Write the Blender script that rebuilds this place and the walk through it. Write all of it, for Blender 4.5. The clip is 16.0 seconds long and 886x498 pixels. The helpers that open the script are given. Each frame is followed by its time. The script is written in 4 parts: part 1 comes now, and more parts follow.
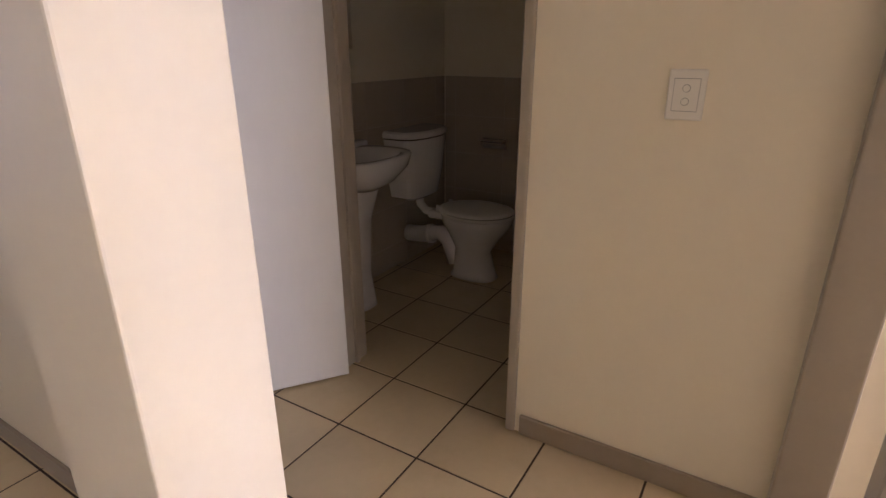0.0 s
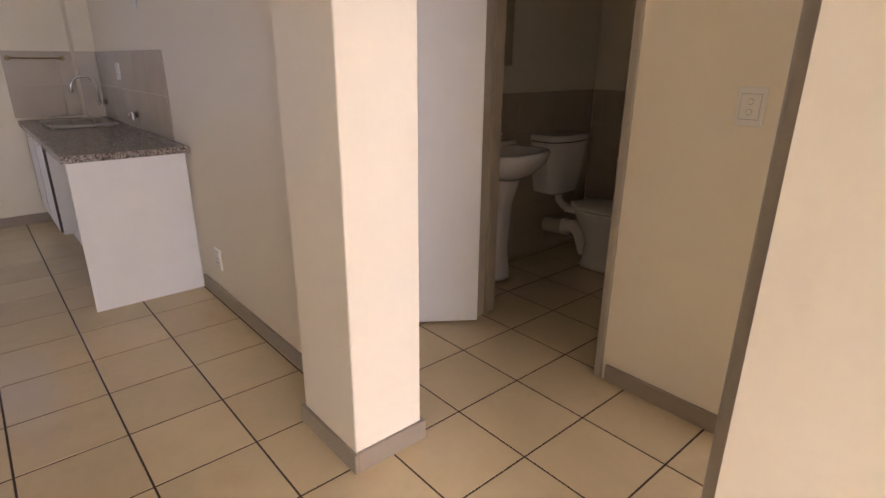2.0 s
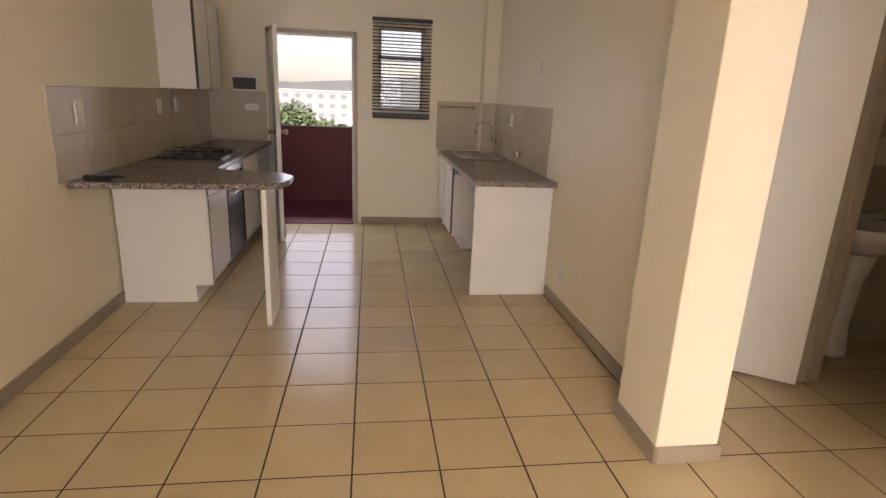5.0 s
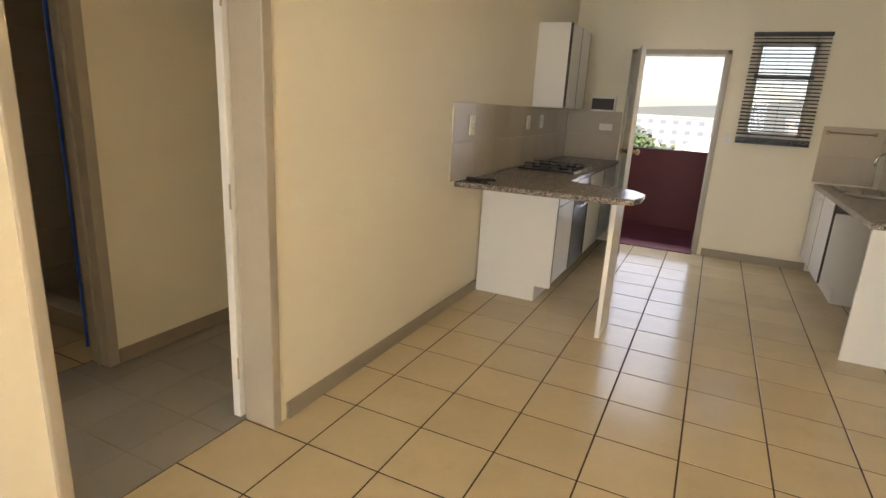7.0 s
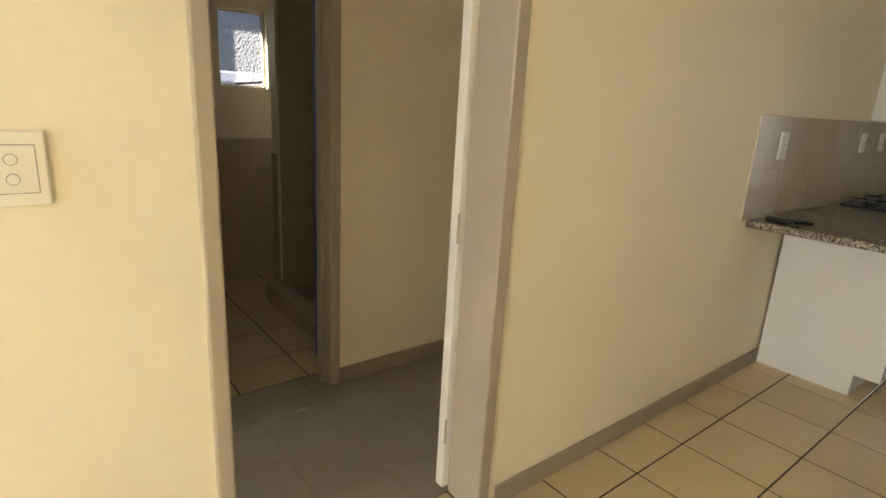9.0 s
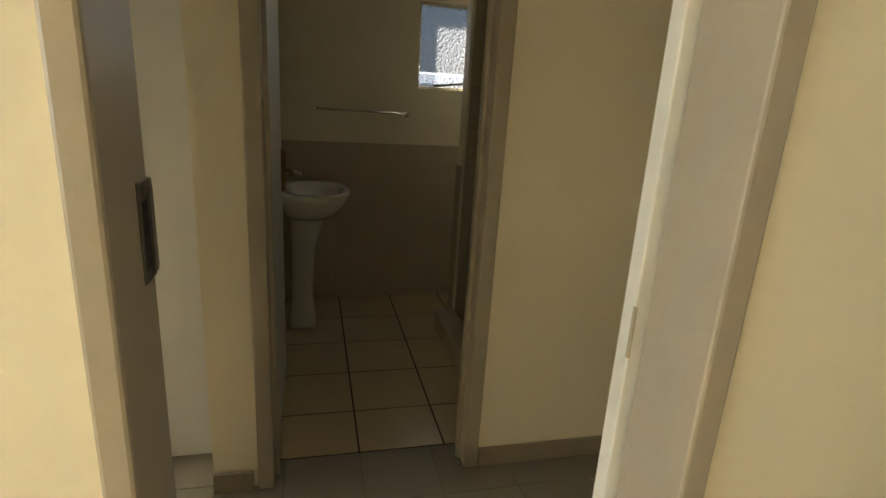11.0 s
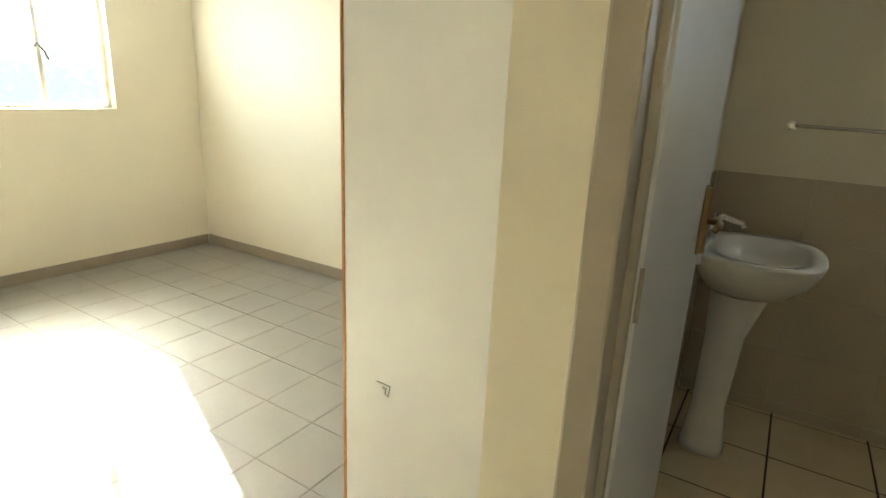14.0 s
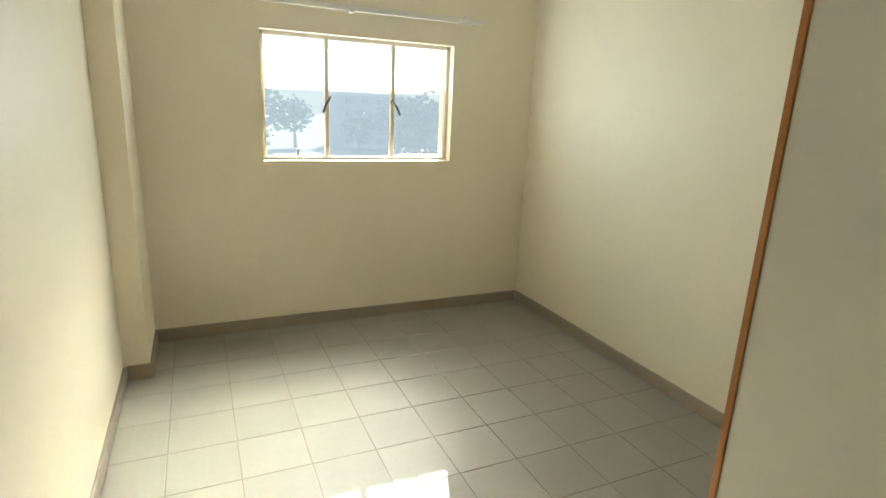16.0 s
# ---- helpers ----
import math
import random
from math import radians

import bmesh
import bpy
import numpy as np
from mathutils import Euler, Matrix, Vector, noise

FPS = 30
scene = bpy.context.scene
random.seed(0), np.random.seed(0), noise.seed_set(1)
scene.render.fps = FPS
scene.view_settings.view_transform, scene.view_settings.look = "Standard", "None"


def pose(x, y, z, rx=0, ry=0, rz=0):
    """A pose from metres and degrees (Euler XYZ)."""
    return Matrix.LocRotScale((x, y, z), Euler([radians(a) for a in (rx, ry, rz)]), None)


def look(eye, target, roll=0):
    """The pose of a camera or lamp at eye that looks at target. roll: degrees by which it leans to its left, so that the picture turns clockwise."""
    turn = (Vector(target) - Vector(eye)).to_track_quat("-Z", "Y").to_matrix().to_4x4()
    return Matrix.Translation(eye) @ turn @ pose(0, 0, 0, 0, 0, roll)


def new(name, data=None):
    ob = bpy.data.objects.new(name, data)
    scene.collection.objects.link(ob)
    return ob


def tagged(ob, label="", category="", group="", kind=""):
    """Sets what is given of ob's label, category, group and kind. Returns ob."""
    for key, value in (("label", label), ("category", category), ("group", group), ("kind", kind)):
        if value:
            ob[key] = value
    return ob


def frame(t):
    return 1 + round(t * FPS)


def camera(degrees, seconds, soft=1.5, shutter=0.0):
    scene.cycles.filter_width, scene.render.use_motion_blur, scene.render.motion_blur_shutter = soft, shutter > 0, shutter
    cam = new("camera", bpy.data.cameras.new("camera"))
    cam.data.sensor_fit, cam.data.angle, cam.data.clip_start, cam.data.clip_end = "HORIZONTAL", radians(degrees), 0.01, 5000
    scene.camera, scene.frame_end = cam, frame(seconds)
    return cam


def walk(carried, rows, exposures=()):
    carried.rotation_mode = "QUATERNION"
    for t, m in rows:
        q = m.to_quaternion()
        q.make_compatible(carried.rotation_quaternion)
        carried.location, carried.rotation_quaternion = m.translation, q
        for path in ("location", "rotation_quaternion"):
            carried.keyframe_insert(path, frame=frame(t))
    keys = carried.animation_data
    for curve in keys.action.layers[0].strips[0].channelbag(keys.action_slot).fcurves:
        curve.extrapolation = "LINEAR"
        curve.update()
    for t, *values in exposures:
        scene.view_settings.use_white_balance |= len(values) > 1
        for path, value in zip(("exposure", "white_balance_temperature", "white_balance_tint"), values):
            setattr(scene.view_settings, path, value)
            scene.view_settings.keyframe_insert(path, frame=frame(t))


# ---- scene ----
cam = camera(78.5, 16.0)

PATH = [
    (0, (0.866, -0.511, 1.326), (2.467, 0.464, 0.629), -0.1),
    (0.5, (0.767, -0.64, 1.317), (2.292, 0.462, 0.639), -0.5),
    (1, (0.669, -0.766, 1.378), (2.082, 0.462, 0.675), 0.2),
    (1.5, (0.574, -0.885, 1.362), (1.901, 0.444, 0.674), 0.3),
    (2, (0.472, -1.009, 1.345), (1.713, 0.415, 0.688), 0.5),
    (2.5, (0.398, -1.097, 1.386), (1.535, 0.415, 0.738), 0.6),
    (3, (0.372, -1.197, 1.4), (1.35, 0.43, 0.769), 0.6),
    (3.5, (0.293, -1.282, 1.414), (1.082, 0.45, 0.802), 0.9),
    (5.8, (-0.014, -1.556, 1.456), (-0.144, 0.369, 0.929), 2.7),
    (6, (-0.029, -1.565, 1.442), (-0.287, 0.35, 0.924), 2.7),
    (6.5, (-0.053, -1.568, 1.436), (-0.633, 0.275, 0.918), 3.2),
    (7, (-0.078, -1.552, 1.402), (-0.913, 0.19, 0.884), 3.2),
    (7.5, (-0.151, -1.494, 1.392), (-1.206, 0.123, 0.869), 3.1),
    (8, (-0.241, -1.395, 1.398), (-1.466, 0.095, 0.871), 3.1),
    (8.5, (-0.351, -1.266, 1.407), (-1.721, 0.088, 0.869), 3.4),
    (9, (-0.457, -1.12, 1.396), (-1.962, 0.089, 0.87), 3.2),
    (9.2, (-0.525, -1.087, 1.393), (-2.068, 0.074, 0.871), 3.3),
    (11.5, (-1.061, -0.487, 1.406), (-2.962, -0.21, 0.848), 3.2),
    (12, (-1.189, -0.46, 1.374), (-3.11, -0.351, 0.829), 2.9),
    (12.5, (-1.356, -0.475, 1.339), (-3.28, -0.591, 0.804), 2.8),
    (13, (-1.526, -0.485, 1.316), (-3.415, -0.861, 0.776), 3.2),
    (13.5, (-1.676, -0.516, 1.319), (-3.498, -1.141, 0.781), 3.2),
    (14, (-1.899, -0.534, 1.322), (-3.528, -1.557, 0.774), 2.5),
    (14.5, (-2.053, -0.631, 1.326), (-3.456, -1.95, 0.786), 2.6),
    (15, (-2.165, -0.757, 1.383), (-3.347, -2.278, 0.847), 2.6),
    (15.5, (-2.267, -0.929, 1.386), (-3.258, -2.595, 0.893), 2.5),
    (16, (-2.348, -1.089, 1.49), (-3.155, -2.849, 0.988), 2.5),
]
walk(cam, [(t, look(eye, target, roll)) for t, eye, target, roll in PATH],
     exposures=[(0, 1.7, 6000, 36), (2, 1.75, 6250, 34), (3.5, 2.15, 6600, 30), (6, 1.7, 7450, 26), (7, 2.1, 7100, 18), (8.5, 2.05, 6950, 12), (11.5, 1.8, 7000, 3), (12.5, 2.6, 6750, 0), (13.5, 3.15, 6200, 1), (14.5, 3.5, 5900, 0), (15, 3.1, 5950, 0), (16, 2.4, 6100, 0)])


# ---- light ----
world = bpy.data.worlds.new("sky")
scene.world = world
world.use_nodes = True
wn = world.node_tree.nodes
bg = wn["Background"]
sky = wn.new("ShaderNodeTexSky")
sky.sky_type = 'NISHITA'
sky.sun_disc = False
SUN_TRAVEL = Vector((0.69, 1.776, -1.126)).normalized()
sky.sun_elevation = math.asin(-SUN_TRAVEL.z)
sky.sun_rotation = math.atan2(-SUN_TRAVEL.x, -SUN_TRAVEL.y)
sky.dust_density = 1.0
world.node_tree.links.new(sky.outputs[0], bg.inputs[0])
bg.inputs[1].default_value = 0.06
sun_data = bpy.data.lights.new("sun", "SUN")
sun_data.energy, sun_data.angle, sun_data.color = 5.0, radians(0.5), (1.0, 0.95, 0.86)
sun = new("sun", sun_data)
sun.rotation_mode = "QUATERNION"
sun.rotation_quaternion = SUN_TRAVEL.to_track_quat("-Z", "Y")


def window_light(name, x, y, z, w, h, toward, energy, color=(0.93, 0.96, 1.0)):
    d = bpy.data.lights.new(name, "AREA")
    d.shape, d.size, d.size_y, d.energy, d.color = "RECTANGLE", w, h, energy, color
    ob = new(name, d)
    ob.matrix_world = look((x, y, z), (x + toward[0], y + toward[1], z + toward[2]))
    return ob


window_light("window_light_bedroom", -3.37, -4.70, 1.515, 1.2, 0.72, (0, 1, 0.5), 2.8)
window_light("window_light_living", -0.15, -5.0, 1.5, 2.2, 1.5, (0, 1, -0.15), 18, (0.72, 0.87, 1.0))
window_light("window_light_kitchen_door", -0.53, 4.8, 1.1, 0.8, 1.8, (0, -1, -0.2), 3.4, (0.72, 0.82, 1.0))
window_light("window_light_kitchen", 0.4, 4.7, 1.68, 0.45, 0.8, (0, -1, -0.1), 0.2)
window_light("window_light_shower_room", -4.56, 0.255, 1.68, 0.30, 0.48, (1, 0, -0.3), 0.25)
window_light("window_light_side_room", 2.6, -3.45, 1.6, 1.2, 1.0, (0, 1, -0.3), 10)

# ---- materials ----


def material(name, color, rough=0.5, metal=0.0, vary=0.06, scale=3.0, fine=60.0, bump=0.05, spec=0.5, random_piece=0.0,
             dirt=None, dirt_amount=0.0, dirt_scale=1.5, coat=0.0, warp=(1, 1, 1)):
    m = bpy.data.materials.new(name)
    m.use_nodes = True
    nt = m.node_tree
    n, l = nt.nodes, nt.links
    b = n["Principled BSDF"]
    b.inputs["Metallic"].default_value = metal
    b.inputs["Specular IOR Level"].default_value = spec
    b.inputs["Coat Weight"].default_value = coat
    b.inputs["Coat Roughness"].default_value = 0.1
    geo = n.new("ShaderNodeNewGeometry")
    mp = n.new("ShaderNodeMapping")
    mp.inputs["Scale"].default_value = warp
    l.new(geo.outputs["Position"], mp.inputs["Vector"])
    big, small = n.new("ShaderNodeTexNoise"), n.new("ShaderNodeTexNoise")
    big.inputs["Scale"].default_value, big.inputs["Detail"].default_value = scale, 4
    small.inputs["Scale"].default_value, small.inputs["Detail"].default_value = fine, 3
    for t in (big, small):
        l.new(mp.outputs[0], t.inputs["Vector"])
    mix = n.new("ShaderNodeMath")
    mix.operation = "MULTIPLY_ADD"
    l.new(small.outputs["Fac"], mix.inputs[0])
    mix.inputs[1].default_value = 0.4
    l.new(big.outputs["Fac"], mix.inputs[2])
    rng = n.new("ShaderNodeMapRange")
    rng.inputs["From Min"].default_value, rng.inputs["From Max"].default_value = 0.35, 1.05
    rng.inputs["To Min"].default_value, rng.inputs["To Max"].default_value = 1 - vary, 1 + vary
    l.new(mix.outputs[0], rng.inputs["Value"])
    value = rng.outputs[0]
    if random_piece:
        info = n.new("ShaderNodeObjectInfo")
        r2 = n.new("ShaderNodeMapRange")
        r2.inputs["To Min"].default_value, r2.inputs["To Max"].default_value = 1 - random_piece, 1 + random_piece
        l.new(info.outputs["Random"], r2.inputs["Value"])
        mul = n.new("ShaderNodeMath")
        mul.operation = "MULTIPLY"
        l.new(value, mul.inputs[0])
        l.new(r2.outputs[0], mul.inputs[1])
        value = mul.outputs[0]
    hsv = n.new("ShaderNodeHueSaturation")
    hsv.inputs["Color"].default_value = (*color, 1)
    l.new(value, hsv.inputs["Value"])
    out = hsv.outputs[0]
    if dirt:
        dn = n.new("ShaderNodeTexNoise")
        dn.inputs["Scale"].default_value, dn.inputs["Detail"].default_value, dn.inputs["Roughness"].default_value = dirt_scale, 6, 0.65
        l.new(geo.outputs["Position"], dn.inputs["Vector"])
        dr = n.new("ShaderNodeMapRange")
        dr.inputs["From Min"].default_value, dr.inputs["From Max"].default_value = 0.55, 0.75
        dr.inputs["To Max"].default_value = dirt_amount
        l.new(dn.outputs["Fac"], dr.inputs["Value"])
        mc = n.new("ShaderNodeMix")
        mc.data_type = "RGBA"
        l.new(dr.outputs[0], mc.inputs["Factor"])
        l.new(out, mc.inputs["A"])
        mc.inputs["B"].default_value = (*dirt, 1)
        out = mc.outputs["Result"]
    l.new(out, b.inputs["Base Color"])
    rr = n.new("ShaderNodeMapRange")
    rr.inputs["To Min"].default_value, rr.inputs["To Max"].default_value = max(0.02, rough - 0.08), min(1, rough + 0.08)
    l.new(big.outputs["Fac"], rr.inputs["Value"])
    l.new(rr.outputs[0], b.inputs["Roughness"])
    if bump:
        bp = n.new("ShaderNodeBump")
        bp.inputs["Strength"].default_value, bp.inputs["Distance"].default_value = bump, 0.01
        l.new(mix.outputs[0], bp.inputs["Height"])
        l.new(bp.outputs[0], b.inputs["Normal"])
    return m


PAINT = material("cream_wall_paint", (0.83, 0.75, 0.58), 0.5, vary=0.03, scale=1.2, fine=45, bump=0.09, dirt=(0.6, 0.5, 0.33), dirt_amount=0.12, dirt_scale=1.1)
CEIL = material("ceiling_paint", (0.78, 0.75, 0.68), 0.8, vary=0.02, bump=0.03)
TRIM = material("taupe_trim_paint", (0.33, 0.27, 0.195), 0.4, vary=0.06, scale=4, fine=80, bump=0.05, dirt=(0.2, 0.16, 0.11), dirt_amount=0.25, dirt_scale=5)
FRAME = material("grey_frame_paint", (0.40, 0.345, 0.265), 0.38, vary=0.05, scale=3, fine=70, bump=0.05, dirt=(0.25, 0.2, 0.14), dirt_amount=0.2, dirt_scale=4)
DOOR = material("white_door_paint", (0.78, 0.76, 0.71), 0.4, vary=0.03, scale=2, fine=40, bump=0.04, warp=(1, 1, 0.2), dirt=(0.55, 0.5, 0.42), dirt_amount=0.15)
TILE_K = material("cream_floor_tile", (0.60, 0.475, 0.285), 0.2, vary=0.07, scale=4, fine=30, bump=0.02, random_piece=0.05, dirt=(0.36, 0.26, 0.14), dirt_amount=0.25, dirt_scale=2.5)
GROUT_K = material("dark_brown_grout", (0.045, 0.026, 0.014), 0.9, vary=0.3, scale=6, bump=0.2)
TILE_B = material("grey_floor_tile", (0.31, 0.28, 0.235), 0.5, spec=0.12, vary=0.06, scale=3, fine=40, bump=0.0, random_piece=0.035)
GROUT_B = material("grey_grout", (0.24, 0.205, 0.16), 0.9, vary=0.35, scale=5, bump=0.2)
TILE_W = material("beige_wall_tile", (0.50, 0.42, 0.31), 0.22, vary=0.05, scale=5, fine=50, bump=0.02, random_piece=0.03)
GROUT_W = material("pale_grout", (0.55, 0.49, 0.40), 0.85, vary=0.1, bump=0.1)
MELAMINE = material("white_melamine", (0.80, 0.78, 0.74), 0.35, vary=0.02, bump=0.02, dirt=(0.6, 0.55, 0.45), dirt_amount=0.12, dirt_scale=2)
EDGE_DARK = material("dark_brown_edging", (0.05, 0.03, 0.022), 0.4, vary=0.2)
EDGE_WOOD = material("orange_wood_edging", (0.5, 0.21, 0.06), 0.45, vary=0.2, scale=10, fine=90, warp=(1, 1, 0.1))
CERAMIC = material("white_ceramic", (0.78, 0.75, 0.70), 0.12, vary=0.02, bump=0.0, coat=0.4)
PLASTIC = material("white_plastic", (0.78, 0.75, 0.67), 0.35, vary=0.02, bump=0.0)
CHROME = material("chrome", (0.62, 0.60, 0.57), 0.16, 1.0, vary=0.05, bump=0.0)
BRASS = material("worn_brass", (0.36, 0.25, 0.12), 0.3, 1.0, vary=0.15, bump=0.02)
WORN = material("worn_dull_steel", (0.2, 0.18, 0.15), 0.4, 0.9, vary=0.35, scale=30, fine=120, bump=0.1)
STEEL = material("stainless_steel", (0.55, 0.53, 0.5), 0.28, 1.0, vary=0.06, fine=120, bump=0.01)
BLACK = material("black_enamel", (0.012, 0.012, 0.012), 0.3, vary=0.2, bump=0.02)
BLIND = material("black_blind_slat", (0.018, 0.014, 0.012), 0.35, vary=0.2, bump=0.02)
RED = material("dark_red_paint", (0.10, 0.011, 0.010), 0.55, vary=0.15, scale=4, fine=50, bump=0.12, dirt=(0.04, 0.006, 0.005), dirt_amount=0.4)
WINFRAME = material("cream_window_steel", (0.62, 0.56, 0.45), 0.45, vary=0.1, scale=8, fine=90, bump=0.06, dirt=(0.3, 0.2, 0.1), dirt_amount=0.4, dirt_scale=9)
BLUE = material("blue_tape", (0.02, 0.10, 0.55), 0.4, vary=0.15, bump=0.1)
GREY_LINE = material("grey_line_and_shade", (0.25, 0.24, 0.23), 0.5, vary=0.1, bump=0)
# Near-black colour that paints the shade inside holes and gaps.
HOLE_SHADE = material("hole_and_gap_shade", (0.02, 0.012, 0.008), 0.8, vary=0.2)
LEAF = material("tree_leaf", (0.055, 0.085, 0.035), 0.6, vary=0.3, scale=2, bump=0)
BARK = material("tree_bark", (0.10, 0.07, 0.05), 0.9, vary=0.3)
ROOF = material("pale_roof", (0.5, 0.47, 0.43), 0.7, vary=0.15, scale=0.4)
RENDERED = material("pale_house_wall", (0.3, 0.28, 0.25), 0.8, vary=0.1, scale=0.5)
GLASSDARK = material("far_window_pane", (0.12, 0.14, 0.17), 0.2, vary=0.1, bump=0)
GROUND = material("dry_ground", (0.055, 0.06, 0.035), 0.95, vary=0.35, scale=0.05, fine=0.6, bump=0.1)


def granite():
    m = material("speckled_granite_laminate", (0.2, 0.17, 0.15), 0.25, vary=0.2, scale=40, fine=200, bump=0.0)
    nt = m.node_tree
    b = nt.nodes["Principled BSDF"]
    geo = nt.nodes.new("ShaderNodeNewGeometry")
    vor = nt.nodes.new("ShaderNodeTexVoronoi")
    vor.inputs["Scale"].default_value = 170
    nt.links.new(geo.outputs["Position"], vor.inputs["Vector"])
    ramp = nt.nodes.new("ShaderNodeValToRGB")
    e = ramp.color_ramp.elements
    e[0].position, e[0].color = 0.15, (0.05, 0.04, 0.035, 1)
    e[1].position, e[1].color = 0.85, (0.42, 0.36, 0.31, 1)
    mid = ramp.color_ramp.elements.new(0.5)
    mid.color = (0.18, 0.145, 0.12, 1)
    sep = nt.nodes.new("ShaderNodeSeparateColor")
    nt.links.new(vor.outputs["Color"], sep.inputs[0])
    nt.links.new(sep.outputs[0], ramp.inputs[0])
    nt.links.new(ramp.outputs[0], b.inputs["Base Color"])
    return m


GRANITE = granite()


def glass(name, rough=0.0, color=(1, 1, 1), bumpy=0.0):
    m = bpy.data.materials.new(name)
    m.use_nodes = True
    nt = m.node_tree
    b = nt.nodes["Principled BSDF"]
    b.inputs["Transmission Weight"].default_value = 1.0
    b.inputs["Roughness"].default_value = rough
    b.inputs["Base Color"].default_value = (*color, 1)
    b.inputs["IOR"].default_value = 1.45
    if bumpy:
        geo = nt.nodes.new("ShaderNodeNewGeometry")
        v = nt.nodes.new("ShaderNodeTexVoronoi")
        v.inputs["Scale"].default_value = 70
        v.feature = "SMOOTH_F1"
        nt.links.new(geo.outputs["Position"], v.inputs["Vector"])
        bp = nt.nodes.new("ShaderNodeBump")
        bp.inputs["Strength"].default_value, bp.inputs["Distance"].default_value = bumpy, 0.02
        nt.links.new(v.outputs["Distance"], bp.inputs["Height"])
        nt.links.new(bp.outputs[0], b.inputs["Normal"])
    return m


CLEAR = glass("clear_glass")
FROSTED = glass("obscure_glass", 0.85, (0.34, 0.35, 0.41), 0.8)
MIRROR = material("mirror_silver", (0.85, 0.85, 0.85), 0.03, 1.0, vary=0.0, bump=0.0)

# ---- mesh helpers ----


def mesh_object(name, bm, mat, smooth=False):
    me = bpy.data.meshes.new(name)
    bm.normal_update()
    bm.to_mesh(me)
    bm.free()
    for m in (mat if isinstance(mat, (list, tuple)) else [mat]):
        me.materials.append(m)
    if smooth:
        for p in me.polygons:
            p.use_smooth = True
    return new(name, me)


def part(name, bm, mat, parent, label="", smooth=False):
    ob = mesh_object(name, bm, mat, smooth)
    ob.parent = parent
    ob.matrix_parent_inverse = parent.matrix_world.inverted()
    if label:
        tagged(ob, label)
    return ob


def thing(name, label, category, at=(0, 0, 0), group="", kind=""):
    ob = new(name)
    ob.location = at
    ob.empty_display_size = 0.1
    bpy.context.view_layer.update()
    return tagged(ob, label, category, group, kind)


def box(*dims, bev=0.0, seg=2, bm=None):
    """A box x0, x1, y0, y1, z0, z1, with rounded edges."""
    bm = bm or bmesh.new()
    x0, x1, y0, y1, z0, z1 = dims
    made = bmesh.ops.create_cube(bm, size=1)["verts"]
    bmesh.ops.scale(bm, vec=(x1 - x0, y1 - y0, z1 - z0), verts=made)
    bmesh.ops.translate(bm, vec=((x0 + x1) / 2, (y0 + y1) / 2, (z0 + z1) / 2), verts=made)
    if bev:
        edges = list({e for v in made for e in v.link_edges})
        bmesh.ops.bevel(bm, geom=edges, offset=bev, segments=seg, profile=0.5, affect="EDGES")
    return bm


def boxes(*many, bev=0.0):
    bm = bmesh.new()
    for b in many:
        box(*b, bev=bev, bm=bm)
    return bm


def prism(points, z0, z1, bev=0.0):
    bm = bmesh.new()
    low = [bm.verts.new((x, y, z0)) for x, y in points]
    f = bm.faces.new(low)
    up = bmesh.ops.extrude_face_region(bm, geom=[f])["geom"]
    bmesh.ops.translate(bm, vec=(0, 0, z1 - z0), verts=[v for v in up if isinstance(v, bmesh.types.BMVert)])
    bmesh.ops.recalc_face_normals(bm, faces=bm.faces)
    if bev:
        bmesh.ops.bevel(bm, geom=list(bm.edges), offset=bev, segments=2, profile=0.5, affect="EDGES")
    return bm


def tube(points, r, seg=10, bm=None, cap=True):
    bm = bm or bmesh.new()
    pts = [Vector(p) for p in points]
    rings = []
    side = None
    for i, p in enumerate(pts):
        d = (pts[min(i + 1, len(pts) - 1)] - pts[max(i - 1, 0)]).normalized()
        if side is None:
            side = d.orthogonal().normalized()
        side = (side - d * side.dot(d)).normalized()
        up = d.cross(side)
        rad = r[i] if isinstance(r, (list, tuple)) else r
        rings.append([bm.verts.new(p + (side * math.cos(a) + up * math.sin(a)) * rad) for a in (2 * math.pi * k / seg for k in range(seg))])
    for a, b in zip(rings, rings[1:]):
        for k in range(seg):
            bm.faces.new((a[k], a[(k + 1) % seg], b[(k + 1) % seg], b[k]))
    if cap:
        bm.faces.new(list(reversed(rings[0])))
        bm.faces.new(rings[-1])
    bmesh.ops.recalc_face_normals(bm, faces=bm.faces)
    return bm


def loft(rings, bm=None, cap_low=True, cap_high=True):
    """A skin over closed rings of points, each ring of the same count."""
    bm = bm or bmesh.new()
    made = [[bm.verts.new(p) for p in ring] for ring in rings]
    n = len(made[0])
    for a, b in zip(made, made[1:]):
        for k in range(n):
            bm.faces.new((a[k], a[(k + 1) % n], b[(k + 1) % n], b[k]))
    if cap_low:
        bm.faces.new(list(reversed(made[0])))
    if cap_high:
        bm.faces.new(made[-1])
    bmesh.ops.recalc_face_normals(bm, faces=bm.faces)
    return bm


def oval(cx, cy, z, rx, ry, n=28, square=2.0):
    out = []
    for k in range(n):
        a = 2 * math.pi * k / n
        c, s = math.cos(a), math.sin(a)
        out.append((cx + rx * math.copysign(abs(c) ** (2 / square), c), cy + ry * math.copysign(abs(s) ** (2 / square), s), z))
    return out


def structure(name, bm, mat, label, category):
    return tagged(mesh_object(name, bm, mat), label, category, kind="structure")


